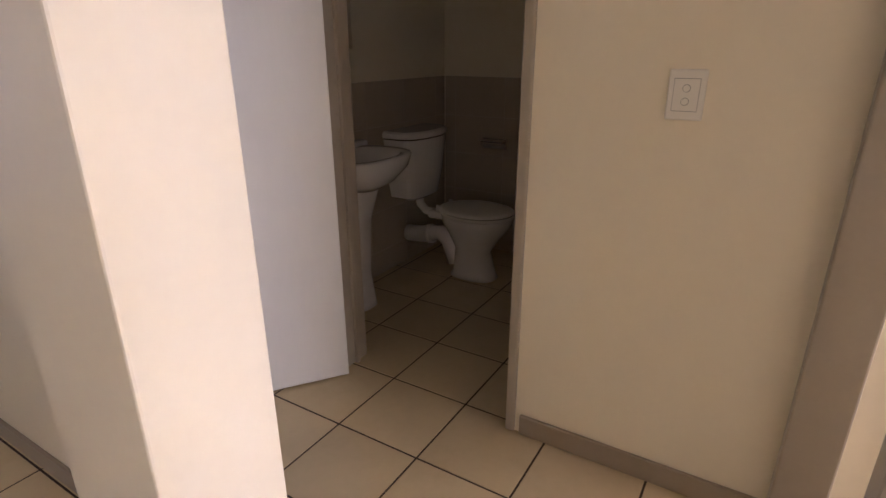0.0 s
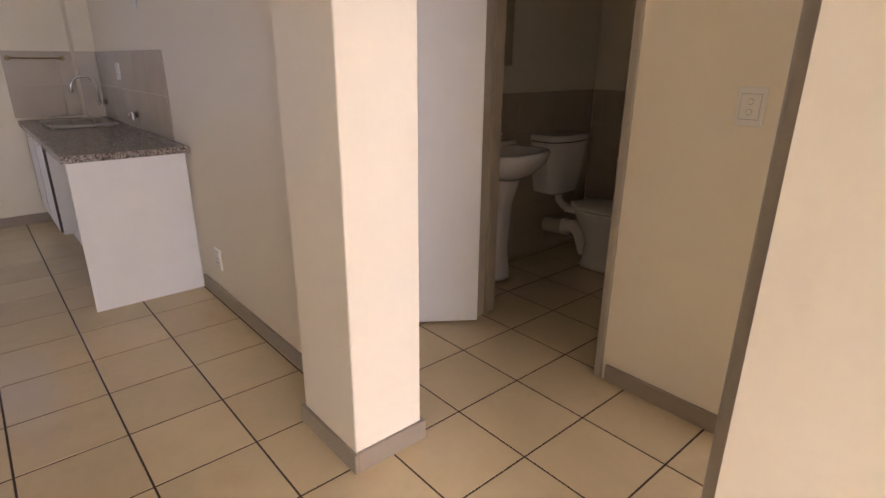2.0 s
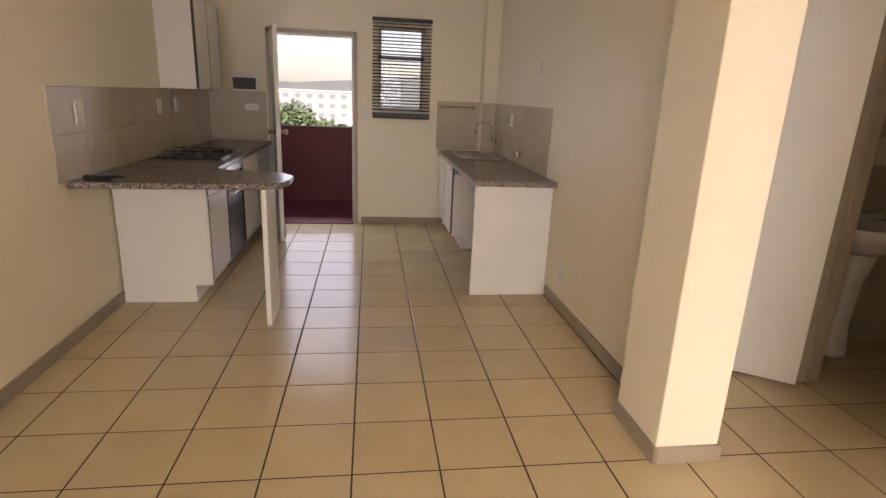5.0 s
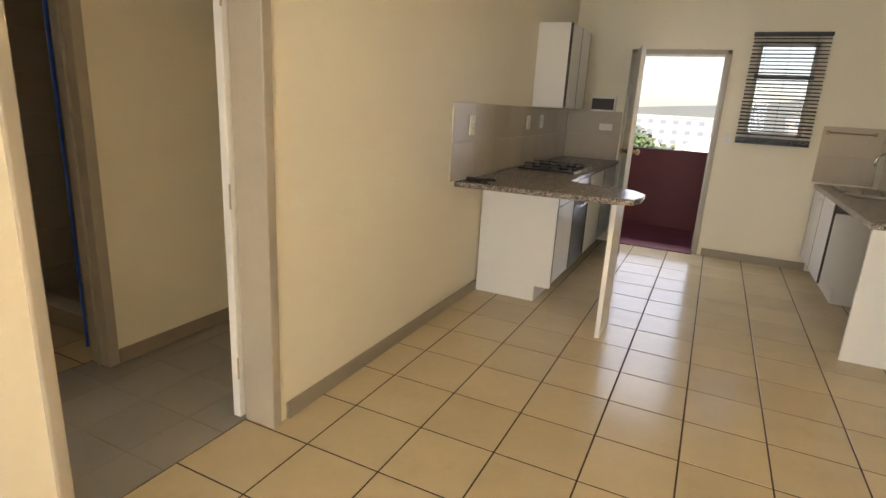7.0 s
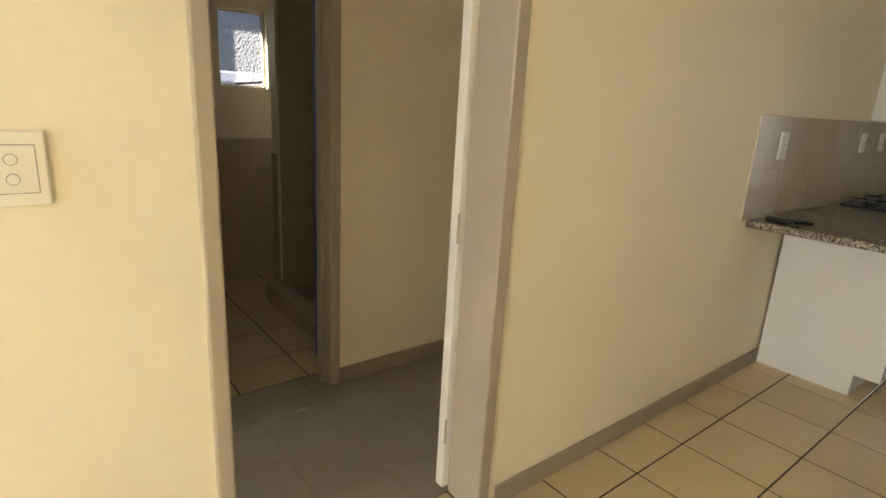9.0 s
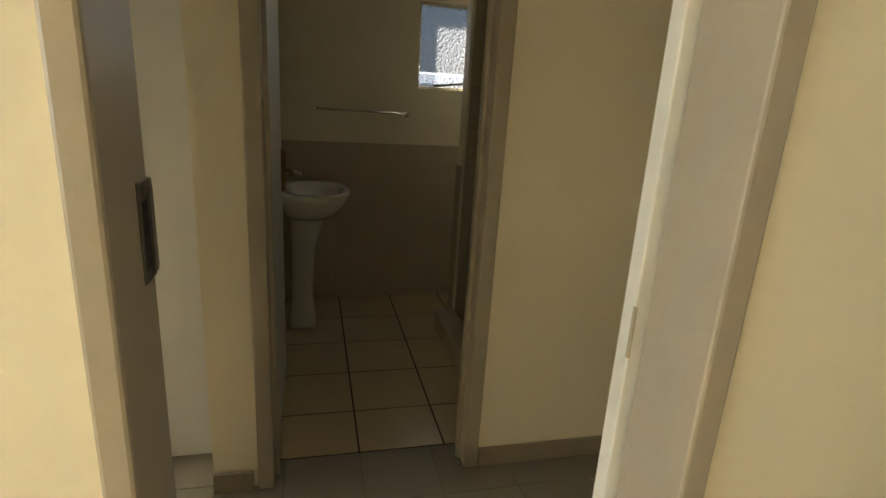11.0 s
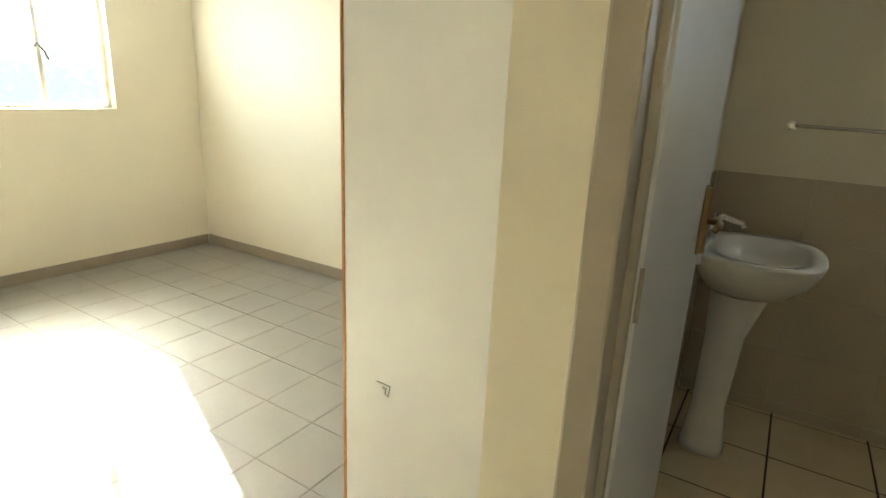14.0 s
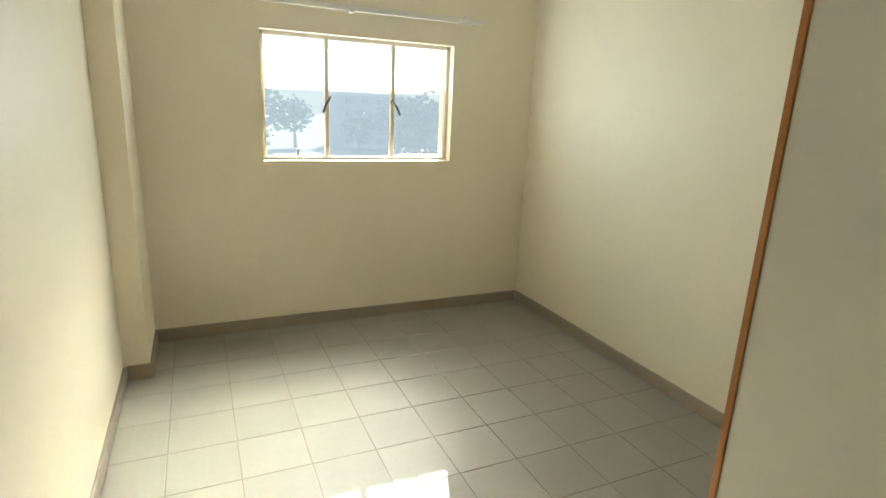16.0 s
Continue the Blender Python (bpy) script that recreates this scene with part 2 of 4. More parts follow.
# ---- the shell ----
H = 2.55
CREAM = "cream painted plaster wall with faint scuffs"
wall_kitchen_left = structure("wall_kitchen_left", boxes((-1.74, -1.6, 0.045, 4.65, 0, H), (-1.74, -1.6, -0.828, 0.045, 2.06, H)), PAINT, CREAM + " beside the kitchen counter", "wall")
structure("wall_living_left", boxes((-1.74, -1.6, -1.0, -0.828, 0, H), (-1.915, -1.6, -4.98, -1.0, 0, H), (-2.04, -1.915, -4.67, -4.19, 0, H)), PAINT, CREAM + " between living room and bedroom", "wall")
structure("wall_kitchen_far", boxes((-1.74, -0.98, 4.65, 4.88, 0, H), (-0.98, -0.09, 4.65, 4.88, 2.03, H), (-0.09, 0.15, 4.65, 4.88, 0, H), (0.15, 0.65, 4.65, 4.88, 0, 1.26), (0.15, 0.65, 4.65, 4.88, 2.13, H), (0.65, 1.6, 4.65, 4.88, 0, H), (1.27, 1.42, 4.45, 4.65, 0.88, H)), PAINT, CREAM + " with stable door and small window", "wall")
structure("wall_kitchen_right", box(1.42, 1.6, 0.69, 4.65, 0, H), PAINT, CREAM + " behind the sink counter", "wall")
pier = structure("pillar", box(1.25, 1.53, 0.325, 0.69, 0, H, bev=0.006), PAINT, "cream plastered square pillar at the end of a wall", "pillar")
structure("wall_alcove", boxes((1.6, 2.53, 1.45, 1.57, 0, H), (1.601, 1.61, 0.69, 1.45, 0, H)), PAINT, CREAM + " behind an open door", "wall")
structure("wall_toilet_front", boxes((2.41, 2.53, 0.97, 1.45, 0, H), (2.41, 2.53, 0.13, 0.97, 2.06, H), (2.41, 2.53, -0.80, 0.13, 0, H)), PAINT, CREAM + " with a light switch", "wall")
structure("wall_toilet_side", boxes((2.53, 4.23, 1.45, 1.57, 0, H), (2.53, 4.23, -0.92, -0.80, 0, H)), PAINT, CREAM + " above a tiled dado", "wall")
structure("wall_toilet_back", box(4.11, 4.23, -0.80, 1.45, 0, H), PAINT, CREAM + " above a tiled dado in the toilet", "wall")
structure("wall_side_room_front", boxes((1.411, 1.52, -0.80, -0.73, 0, H), (2.36, 2.41, -0.80, -0.68, 0, H), (1.52, 2.36, -0.80, -0.69, 2.06, H)), PAINT, "bright cream plaster wall end with rounded corner", "wall")
structure("wall_living_right", boxes((1.41, 1.48, -4.98, -0.80, 0, H)), PAINT, CREAM + " in the living room", "wall")
structure("wall_side_room_back", boxes((1.48, 2.0, -3.6, -3.45, 0, H), (3.2, 4.23, -3.6, -3.45, 0, H), (2.0, 3.2, -3.6, -3.45, 0, 1.0), (2.0, 3.2, -3.6, -3.45, 2.1, H), (4.11, 4.23, -3.45, -0.92, 0, H)), PAINT, CREAM + " of the side room", "wall")
structure("wall_south", boxes((-1.915, -1.25, -5.2, -4.98, 0, H), (-1.25, 0.95, -5.2, -4.98, 0, 0.75), (-1.25, 0.95, -5.2, -4.98, 2.25, H), (0.95, 1.48, -5.2, -4.98, 0, H)), PAINT, CREAM + " of the living room", "wall")
structure("wall_bedroom_window", boxes((-4.8, -4.009, -4.89, -4.67, 0, H), (-4.009, -2.732, -4.89, -4.67, 0, 1.122), (-4.009, -2.732, -4.89, -4.67, 1.905, H), (-2.732, -1.915, -4.89, -4.67, 0, H)), PAINT, CREAM + " with wide bedroom window", "wall")
structure("wall_bedroom_right", box(-4.8, -4.66, -4.67, -0.9, 0, H), PAINT, CREAM + " in the bedroom", "wall")
structure("wall_passage", boxes((-2.80, -2.68, 0.01, 1.12, 0, H), (-2.80, -2.68, -0.73, 0.01, 2.06, H), (-2.905, -2.688, -0.925, -0.73, 0, H), (-2.68, -1.74, 1.0, 1.12, 0, H)), PAINT, CREAM + " round the shower room doorway", "wall")
structure("wall_shower_room", boxes((-4.66, -2.905, -0.925, -0.81, 0, H), (-4.66, -4.55, -0.81, 0.085, 0, H), (-4.66, -4.55, 0.085, 0.43, 0, 1.41), (-4.66, -4.55, 0.085, 0.43, 1.94, H), (-4.66, -4.55, 0.43, 1.12, 0, H), (-4.55, -2.80, 1.0, 1.12, 0, H)), PAINT, CREAM + " with small obscure window in the shower room", "wall")
structure("wall_shower_nib", box(-4.07, -3.97, 0.26, 1.0, 0, H, bev=0.004), PAINT, "cream narrow nib wall beside the shower", "wall")
structure("ceiling", box(-5.07, 4.23, -5.2, 4.88, H, H + 0.12), CEIL, "plain white painted ceiling", "ceiling")

# skirtings
SK = 0.08


def skirting(name, *runs):
    return structure(name, boxes(*[(a, b, c, d, 0.0, SK) for a, b, c, d in runs], bev=0.004), TRIM, "taupe painted tile skirting along the wall", "baseboard")


skirting("baseboard_kitchen_left", (-1.6, -1.585, 0.095, 2.24))
skirting("baseboard_living_left", (-1.6, -1.585, -4.98, -0.845))
skirting("baseboard_kitchen_right", (1.406, 1.42, 0.706, 2.33))
skirting("baseboard_kitchen_far", (-0.03, 0.9, 4.636, 4.65))
skirting("baseboard_pillar", (1.236, 1.25, 0.31, 0.705), (1.251, 1.545, 0.31, 0.325), (1.531, 1.545, 0.326, 0.69))
skirting("baseboard_toilet_front", (2.395, 2.41, -0.665, 0.1))
skirting("baseboard_passage", (-2.68, -2.666, 0.042, 0.99), (-2.679, -2.665, -0.925, -0.79))
skirting("baseboard_bedroom", (-4.645, -2.04, -4.67, -4.656), (-4.66, -4.646, -4.655, -1.49), (-2.054, -2.041, -4.655, -4.19), (-2.054, -1.93, -4.19, -4.176), (-1.929, -1.915, -4.175, -1.01))

# ---- door frames and leaves ----


def steel_frame(name, axis, wall0, wall1, a0, a1, label, top=2.06, face=0.055, face0=None, stops=True):
    """A pressed steel frame lining an opening from a0 to a1 in a wall between wall0 and wall1."""
    ob = thing(name, label, "door frame", kind="structure")
    out = 0.014

    def put(n, u0, u1, z0, z1, proud=True):
        w0, w1 = (wall0 - out, wall1 + out) if proud else (wall0, wall1)
        d = (w0, w1, u0, u1, z0, z1) if axis == "x" else (u0, u1, w0, w1, z0, z1)
        part(n, box(*d, bev=0.006), FRAME, ob)
    face0 = face0 or face
    put("jamb", a0, a0 + face0, 0, top)
    put("jamb", a1 - face, a1, 0, top)
    put("head", a0, a1, top - face, top)
    m0, m1 = wall0 + 0.05, wall1 - 0.05
    for u0, u1 in () if not stops else ((a0 + face0 - 0.002, a0 + face0 + 0.014), (a1 - face - 0.014, a1 - face + 0.002)):
        d = (m0, m1, u0, u1, 0, top - face) if axis == "x" else (u0, u1, m0, m1, 0, top - face)
        part("stop", box(*d, bev=0.003), FRAME, ob)
    return ob


def lever_set(parent, x, y, z, d, n, mat=BRASS, plate=True):
    """A lever handle and plate; d: way along the leaf to the hinge, n: way out of the leaf."""
    d, n = Vector(d), Vector(n)
    c = Vector((x, y, z))
    pts = [c, c + n * 0.045, c + n * 0.05 + d * 0.02, c + n * 0.05 + d * 0.11]
    if plate:
        bm = bmesh.new()
        for k in (-1, 1):
            tube([c + Vector((0, 0, 0.08 * k)) - n * 0.002, c + Vector((0, 0, 0.08 * k)) + n * 0.006], 0.018, 12, bm)
        tube([c + n * 0.003 + Vector((0, 0, -0.09)), c + n * 0.003 + Vector((0, 0, 0.09))], 0.017, 8, bm)
        part("handle_plate", bm, mat, parent)
    part("handle", tube(pts, 0.009, 8), mat, parent, "metal lever handle", smooth=True)


def door_leaf(name, hinge, angle, width, label, thick=0.04, height=1.99):
    """A leaf built along +x from its hinge and turned about it."""
    ob = thing(name, label, "door", kind="structure")
    part("leaf", box(0, width, 0, thick, 0.012, height, bev=0.003), DOOR, ob)
    for z in (0.25, 1.0, 1.75):
        part("hinge", tube([(0, 0.0, z - 0.05), (0, 0.0, z + 0.05)], 0.004, 8), FRAME, ob)
    part("lock_plate", box(width - 0.001, width + 0.002, 0.008, 0.032, 0.9, 1.06), STEEL, ob)
    lever_set(ob, width - 0.06, thick, 1.02, (-1, 0, 0), (0, 1, 0))
    lever_set(ob, width - 0.06, 0, 1.02, (-1, 0, 0), (0, -1, 0))
    ob.location, ob.rotation_euler = (hinge[0], hinge[1], 0), (0, 0, radians(angle))
    return ob


steel_frame("door_frame_toilet", "x", 2.41, 2.53, 0.12, 0.975, "taupe painted steel door frame of the toilet", face0=0.035)
door_leaf("door_toilet", (2.385, 0.905), 144.5, 0.76, "white painted flush door standing open outwards beside the toilet")
f2 = steel_frame("door_frame_bedroom", "x", -1.74, -1.6, -0.838, 0.055, "grey painted steel frame of the bedroom passage door", face=0.05, face0=0.04, stops=False)
door_leaf("door_bedroom", (-1.762, -0.014), 90.0, 0.77, "white flush door folded back flat against the passage wall")
steel_frame("door_frame_shower_room", "x", -2.80, -2.68, -0.775, 0.04, "taupe painted steel frame of the shower room door")
door_leaf("door_shower_room", (-2.832, -0.715), 180.0, 0.74, "white flush door opened into the shower room")
steel_frame("door_frame_side_room", "y", -0.79, -0.69, 1.5, 2.405, "dark taupe painted steel frame of the side room", stops=False)
# strike plate in the bedroom frame
sp = thing("strike_plate", "worn steel strike plate with dark slot on the door frame", "strike plate", (-1.71, -0.797, 1.2))
part("plate", box(-1.752, -1.70, -0.7985, -0.795, 1.135, 1.272, bev=0.0015), WORN, sp)
part("lip", tube([(-1.752, -0.7965, 1.14), (-1.755, -0.7965, 1.15), (-1.755, -0.7965, 1.255), (-1.752, -0.7965, 1.27)], 0.004, 8), WORN, sp, smooth=True)
# Solid dark piece; the slot's inner shade is its colour.
part("slot", box(-1.731, -1.711, -0.7955, -0.7940, 1.155, 1.245), HOLE_SHADE, sp)
for z in (1.145, 1.259):
    part("screw", tube([(-1.721, -0.7955, z), (-1.721, -0.7935, z)], 0.006, 8), STEEL, sp)

# Made-up upright rod in place of the blue tape strip beside the frame.
pole = thing("blue_strip", "thin blue upright rod in place of blue tape by the door frame", "pole", (-3.0, 0.075, 0))
part("handle", tube([(-3.0, 0.075, 0.0), (-3.0, 0.075, 1.25)], 0.008, 8), BLUE, pole)
part("upper_length", tube([(-3.0, 0.075, 1.2), (-3.0, 0.075, 1.95)], 0.010, 8), BLUE, pole)

# kitchen stable door
sd = steel_frame("door_frame_kitchen", "y", 4.65, 4.88, -1.0, -0.07, "taupe painted frame of the kitchen outside door", top=2.05, face=0.045)
kd = thing("door_kitchen", "white kitchen door standing open with brass knobs", "door", kind="structure")
part("leaf", box(0, 0.86, -0.02, 0.02, 0.012, 2.0, bev=0.003), DOOR, kd)
for s in (-1, 1):
    part("knob", tube([(0.79, s * y, 1.06) for y in (0.02, 0.05, 0.06, 0.08, 0.09)], [0.026, 0.01, 0.022, 0.028, 0.012], 12), BRASS, kd, "brass door knob", smooth=True)
part("bolt", tube([(0.8, 0.03, 0.04), (0.8, 0.03, 0.16)], 0.008, 8), STEEL, kd)
kd.location, kd.rotation_euler = (-0.945, 4.63, 0), (0, 0, radians(-78.5))

# ---- windows ----


def casement(name, axis, wall, a0, a1, z0, z1, bars, label, pane_mat, latches=(), sill=True, bar=0.026):
    """A steel window; bars: where its uprights stand."""
    ob = thing(name, label, "window", kind="structure")

    def b(u0, u1, w0, w1, za, zb, bev=0.003):
        return box(*((w0, w1, u0, u1, za, zb) if axis == "x" else (u0, u1, w0, w1, za, zb)), bev=bev)
    for u0, u1, za, zb in ((a0, a0 + bar, z0, z1), (a1 - bar, a1, z0, z1), (a0, a1, z0, z0 + bar), (a0, a1, z1 - bar, z1)):
        part("window_frame", b(u0, u1, wall - 0.018, wall + 0.018, za, zb), WINFRAME, ob)
    edges = [a0 + bar] + [c for x in bars for c in (x - bar / 2, x + bar / 2)] + [a1 - bar]
    for x in bars:
        part("mullion", b(x - bar / 2, x + bar / 2, wall - 0.02, wall + 0.02, z0, z1), WINFRAME, ob)
    for i in range(0, len(edges), 2):
        p = part("pane", b(edges[i], edges[i + 1], wall - 0.002, wall + 0.002, z0 + bar, z1 - bar, 0), pane_mat, ob)
        p.visible_shadow = False
    return ob


wb = casement("window_bedroom", "y", -4.75, -4.009, -2.732, 1.122, 1.905, (-3.594, -3.143), "steel casement window with three panes and latches", CLEAR)
for x, lean in ((-3.158, -0.03), (-3.578, 0.035)):
    part("latch", tube([(x, -4.73, 1.51), (x, -4.70, 1.53), (x - lean, -4.695, 1.48), (x - lean * 1.6, -4.695, 1.43)], 0.007, 8), BLACK, wb, "dark casement handle", smooth=True)
for x0, x1 in ((-3.10, -2.79), (-3.96, -3.64)):
    part("stay", tube([(x0, -4.72, 1.158), (x1, -4.72, 1.158)], 0.006, 6), STEEL, wb)
    part("stay_pin", tube([(x0 + 0.15, -4.715, 1.148), (x0 + 0.15, -4.715, 1.195)], 0.008, 6), STEEL, wb)
structure("window_sill_bedroom", box(-4.007, -2.734, -4.88, -4.665, 1.117, 1.126, bev=0.003), PAINT, "cream plastered window sill", "sill")
cr = thing("curtain_rail", "white curtain rail fixed above the bedroom window", "curtain rail", (-3.3, -4.65, 2.06))
part("rail", box(-4.2, -2.45, -4.668, -4.635, 2.05, 2.085, bev=0.004), CEIL, cr)
for x in (-4.1, -3.3, -2.55):
    part("bracket", box(x, x + 0.03, -4.67, -4.634, 2.04, 2.095, bev=0.003), CEIL, cr)

ws = casement("window_shower_room", "x", -4.61, 0.085, 0.43, 1.41, 1.94, (), "small steel window with obscure glass", FROSTED, bar=0.02)
part("stay", tube([(-4.585, 0.20, 1.436), (-4.58, 0.28, 1.445), (-4.575, 0.40, 1.458)], 0.008, 6), BLACK, ws, "dark window stay")
wk = casement("window_kitchen", "y", 4.78, 0.15, 0.65, 1.26, 2.13, (), "small dark steel kitchen window", CLEAR, bar=0.035)
part("transom", box(0.15, 0.65, 4.76, 4.80, 1.80, 1.84, bev=0.003), BLACK, wk)
casement("window_living", "y", -5.06, -1.25, 0.95, 0.75, 2.25, (-0.5, 0.2), "wide steel living room window", CLEAR)
casement("window_side_room", "y", -3.53, 2.0, 3.2, 1.0, 2.1, (2.6,), "steel side room window", CLEAR)

# venetian blind
vb = thing("venetian_blind", "black slatted venetian blind with open slats", "blind", (0.4, 4.61, 1.2))
part("head_rail", box(0.085, 0.715, 4.59, 4.648, 2.17, 2.205, bev=0.004), BLIND, vb)
slat_me = None
for k in range(27):
    z = 2.15 - k * 0.0335
    bm = bmesh.new()
    prof = [(-0.0235, -0.004), (-0.008, 0.0015), (0.008, 0.0015), (0.0235, -0.004)]
    if slat_me is None:
        lo = [bm.verts.new((x, py, pz)) for x in (-0.31, 0.31) for py, pz in prof]
        hi = [bm.verts.new((x, py, pz + 0.0012)) for x in (-0.31, 0.31) for py, pz in prof]
        for i in range(3):
            bm.faces.new((lo[i], lo[i + 4], lo[i + 5], lo[i + 1]))
            bm.faces.new((hi[i], hi[i + 1], hi[i + 5], hi[i + 4]))
        s = part("slat", bm, BLIND, vb)
        slat_me = s.data
    else:
        bm.free()
        s = new("slat", slat_me)
        s.parent = vb
        s.matrix_parent_inverse = vb.matrix_world.inverted()
    s.matrix_basis = pose(0.4 + 0.0015 * math.sin(k * 2.1), 4.618, z, 14 + 3 * math.sin(k * 1.7), 0.25 * math.sin(k), 0)
for k in range(7):
    part("stacked_slat", box(0.09, 0.71, 4.594, 4.642, 1.205 + k * 0.006, 1.209 + k * 0.006), BLIND, vb)
part("bottom_rail", box(0.09, 0.71, 4.592, 4.644, 1.185, 1.203, bev=0.003), BLIND, vb)
for x in (0.2, 0.4, 0.6):
    part("cord", tube([(x, 4.594, 1.2), (x, 4.594, 2.18)], 0.0015, 5), BLIND, vb)

# ---- kitchen, hob side ----
wt = thing("worktop", "speckled granite-look laminate worktop with breakfast bar", "worktop", (-1.3, 3, 0.9))
part("slab", prism([(-1.598, 1.73), (-0.56, 1.80), (-0.46, 1.86), (-0.43, 1.98), (-0.43, 2.16), (-0.52, 2.30), (-0.9, 2.38), (-0.985, 2.46), (-0.985, 4.645), (-1.598, 4.645)], 0.868, 0.905, bev=0.006), GRANITE, wt)
part("joint_strip", box(-1.55, -0.95, 2.395, 2.40, 0.9, 0.9065), EDGE_DARK, wt)
bl = thing("breakfast_bar_leg", "white melamine panel leg under the breakfast bar", "table leg", (-0.56, 1.9, 0))
part("panel", box(-0.575, -0.545, 1.80, 2.12, 0, 0.868, bev=0.001), MELAMINE, bl)


def base_unit(name, x0, x1, y0, y1, top, label, front, doors, group="kitchen base units", kick=0.13):
    """A base unit; front: 1 faces +x, -1 faces -x; doors: list of (y0, y1, z0, z1)."""
    ob = thing(name, label, "cabinet", ((x0 + x1) / 2, (y0 + y1) / 2, 0), group)
    if front > 0:
        kx0, kx1, fx0, fx1 = x0, x1 - 0.10, x1 - 0.002, x1 + 0.016
    else:
        kx0, kx1, fx0, fx1 = x0 + 0.10, x1, x0 - 0.016, x0 + 0.002
    part("carcass", box(x0, x1, y0, y1, kick, top, bev=0.001), MELAMINE, ob)
    part("plinth", box(kx0, kx1, y0 + 0.001, y1 - 0.001, 0, kick), MELAMINE, ob)
    for a, b, za, zb in doors:
        d = part("door", box(fx0, fx1, a + 0.003, b - 0.003, za, zb, bev=0.0015), MELAMINE, ob)
        for u in (a + 0.001, b - 0.005):
            part("edging", box(fx0 - 0.001, fx1 + 0.0015, u, u + 0.006, za, zb), EDGE_DARK, d)
        kx = fx1 if front > 0 else fx0
        part("knob", tube([(kx, a + 0.06, zb - 0.05), (kx + front * 0.012, a + 0.06, zb - 0.05), (kx + front * 0.024, a + 0.06, zb - 0.05)], [0.006, 0.006, 0.014], 10), PLASTIC, d, smooth=True)
    return ob


base_unit("base_cabinet", -1.58, -1.02, 2.25, 2.74, 0.866, "white melamine base cabinet with dark edging and drawer", 1, [(2.25, 2.74, 0.15, 0.72), (2.25, 2.74, 0.735, 0.86)])
ep = thing("end_panel", "white melamine end panel of the base units", "panel", (-1.3, 2.24, 0))
part("panel", prism([(-1.585, 2.228), (-1.12, 2.228), (-1.12, 2.248), (-1.585, 2.248)], 0, 0.12), MELAMINE, ep)
part("upper_panel", box(-1.585, -1.005, 2.228, 2.248, 0.12, 0.867), MELAMINE, ep)
ov = thing("oven", "black built-under oven with steel handle", "oven", (-1.3, 2.98, 0), "kitchen base units")
part("body", box(-1.56, -1.03, 2.76, 3.27, 0.1, 0.866), BLACK, ov)
part("oven_door", box(-1.03, -1.005, 2.765, 3.265, 0.14, 0.70, bev=0.004), BLACK, ov)
part("control_panel", box(-1.03, -1.0, 2.765, 3.265, 0.72, 0.86, bev=0.004), STEEL, ov)
part("oven_handle", tube([(-1.005, 2.82, 0.66), (-0.97, 2.82, 0.66), (-0.97, 3.21, 0.66), (-1.005, 3.21, 0.66)], 0.009, 8), STEEL, ov)
for k in range(4):
    part("control_knob", tube([(-1.0, 2.83 + k * 0.12, 0.79), (-0.975, 2.83 + k * 0.12, 0.79)], 0.018, 12), BLACK, ov)
part("plinth", box(-1.56, -1.12, 2.76, 3.27, 0, 0.1), MELAMINE, ov)
base_unit("base_cabinet", -1.58, -1.02, 3.29, 4.62, 0.866, "white melamine double base cabinet with dark edging", 1, [(3.29, 3.95, 0.15, 0.86), (3.95, 4.62, 0.15, 0.86)])

hob = thing("gas_hob", "black gas hob with pan supports on the worktop", "hob", (-1.3, 3.2, 0.905))
part("hob_plate", box(-1.54, -1.06, 2.88, 3.46, 0.9055, 0.918, bev=0.004), BLACK, hob)
part("hob_trim", box(-1.065, -1.045, 2.87, 3.47, 0.9055, 0.921, bev=0.003), STEEL, hob)
for bx in (-1.42, -1.19):
    for by in (3.03, 3.31):
        part("burner", tube([(bx, by, 0.918), (bx, by, 0.93), (bx, by, 0.933)], [0.045, 0.045, 0.03], 14), BLACK, hob, smooth=False)
        bm = bmesh.new()
        for a in range(4):
            c, s = math.cos(a * math.pi / 2), math.sin(a * math.pi / 2)
            tube([(bx + 0.02 * c, by + 0.02 * s, 0.947), (bx + 0.11 * c, by + 0.11 * s, 0.947), (bx + 0.11 * c, by + 0.11 * s, 0.918)], 0.005, 5, bm)
        part("pan_support", bm, BLACK, hob)
for k in range(4):
    part("hob_knob", tube([(-1.09, 2.98 + k * 0.1, 0.918), (-1.09, 2.98 + k * 0.1, 0.94)], 0.017, 10), BLACK, hob)

tool = thing("gas_lighter", "small black hand tool lying on the worktop", "tool", (-1.5, 1.84, 0.905))
part("body", box(-1.545, -1.43, 1.80, 1.84, 0.906, 0.936, bev=0.01), BLACK, tool)
part("nozzle", tube([(-1.43, 1.82, 0.922), (-1.37, 1.81, 0.93), (-1.33, 1.80, 0.93)], [0.013, 0.01, 0.008], 8), BLACK, tool)
part("trigger", tube([(-1.42, 1.80, 0.918), (-1.40, 1.775, 0.915), (-1.37, 1.765, 0.913)], 0.006, 6), BLACK, tool)

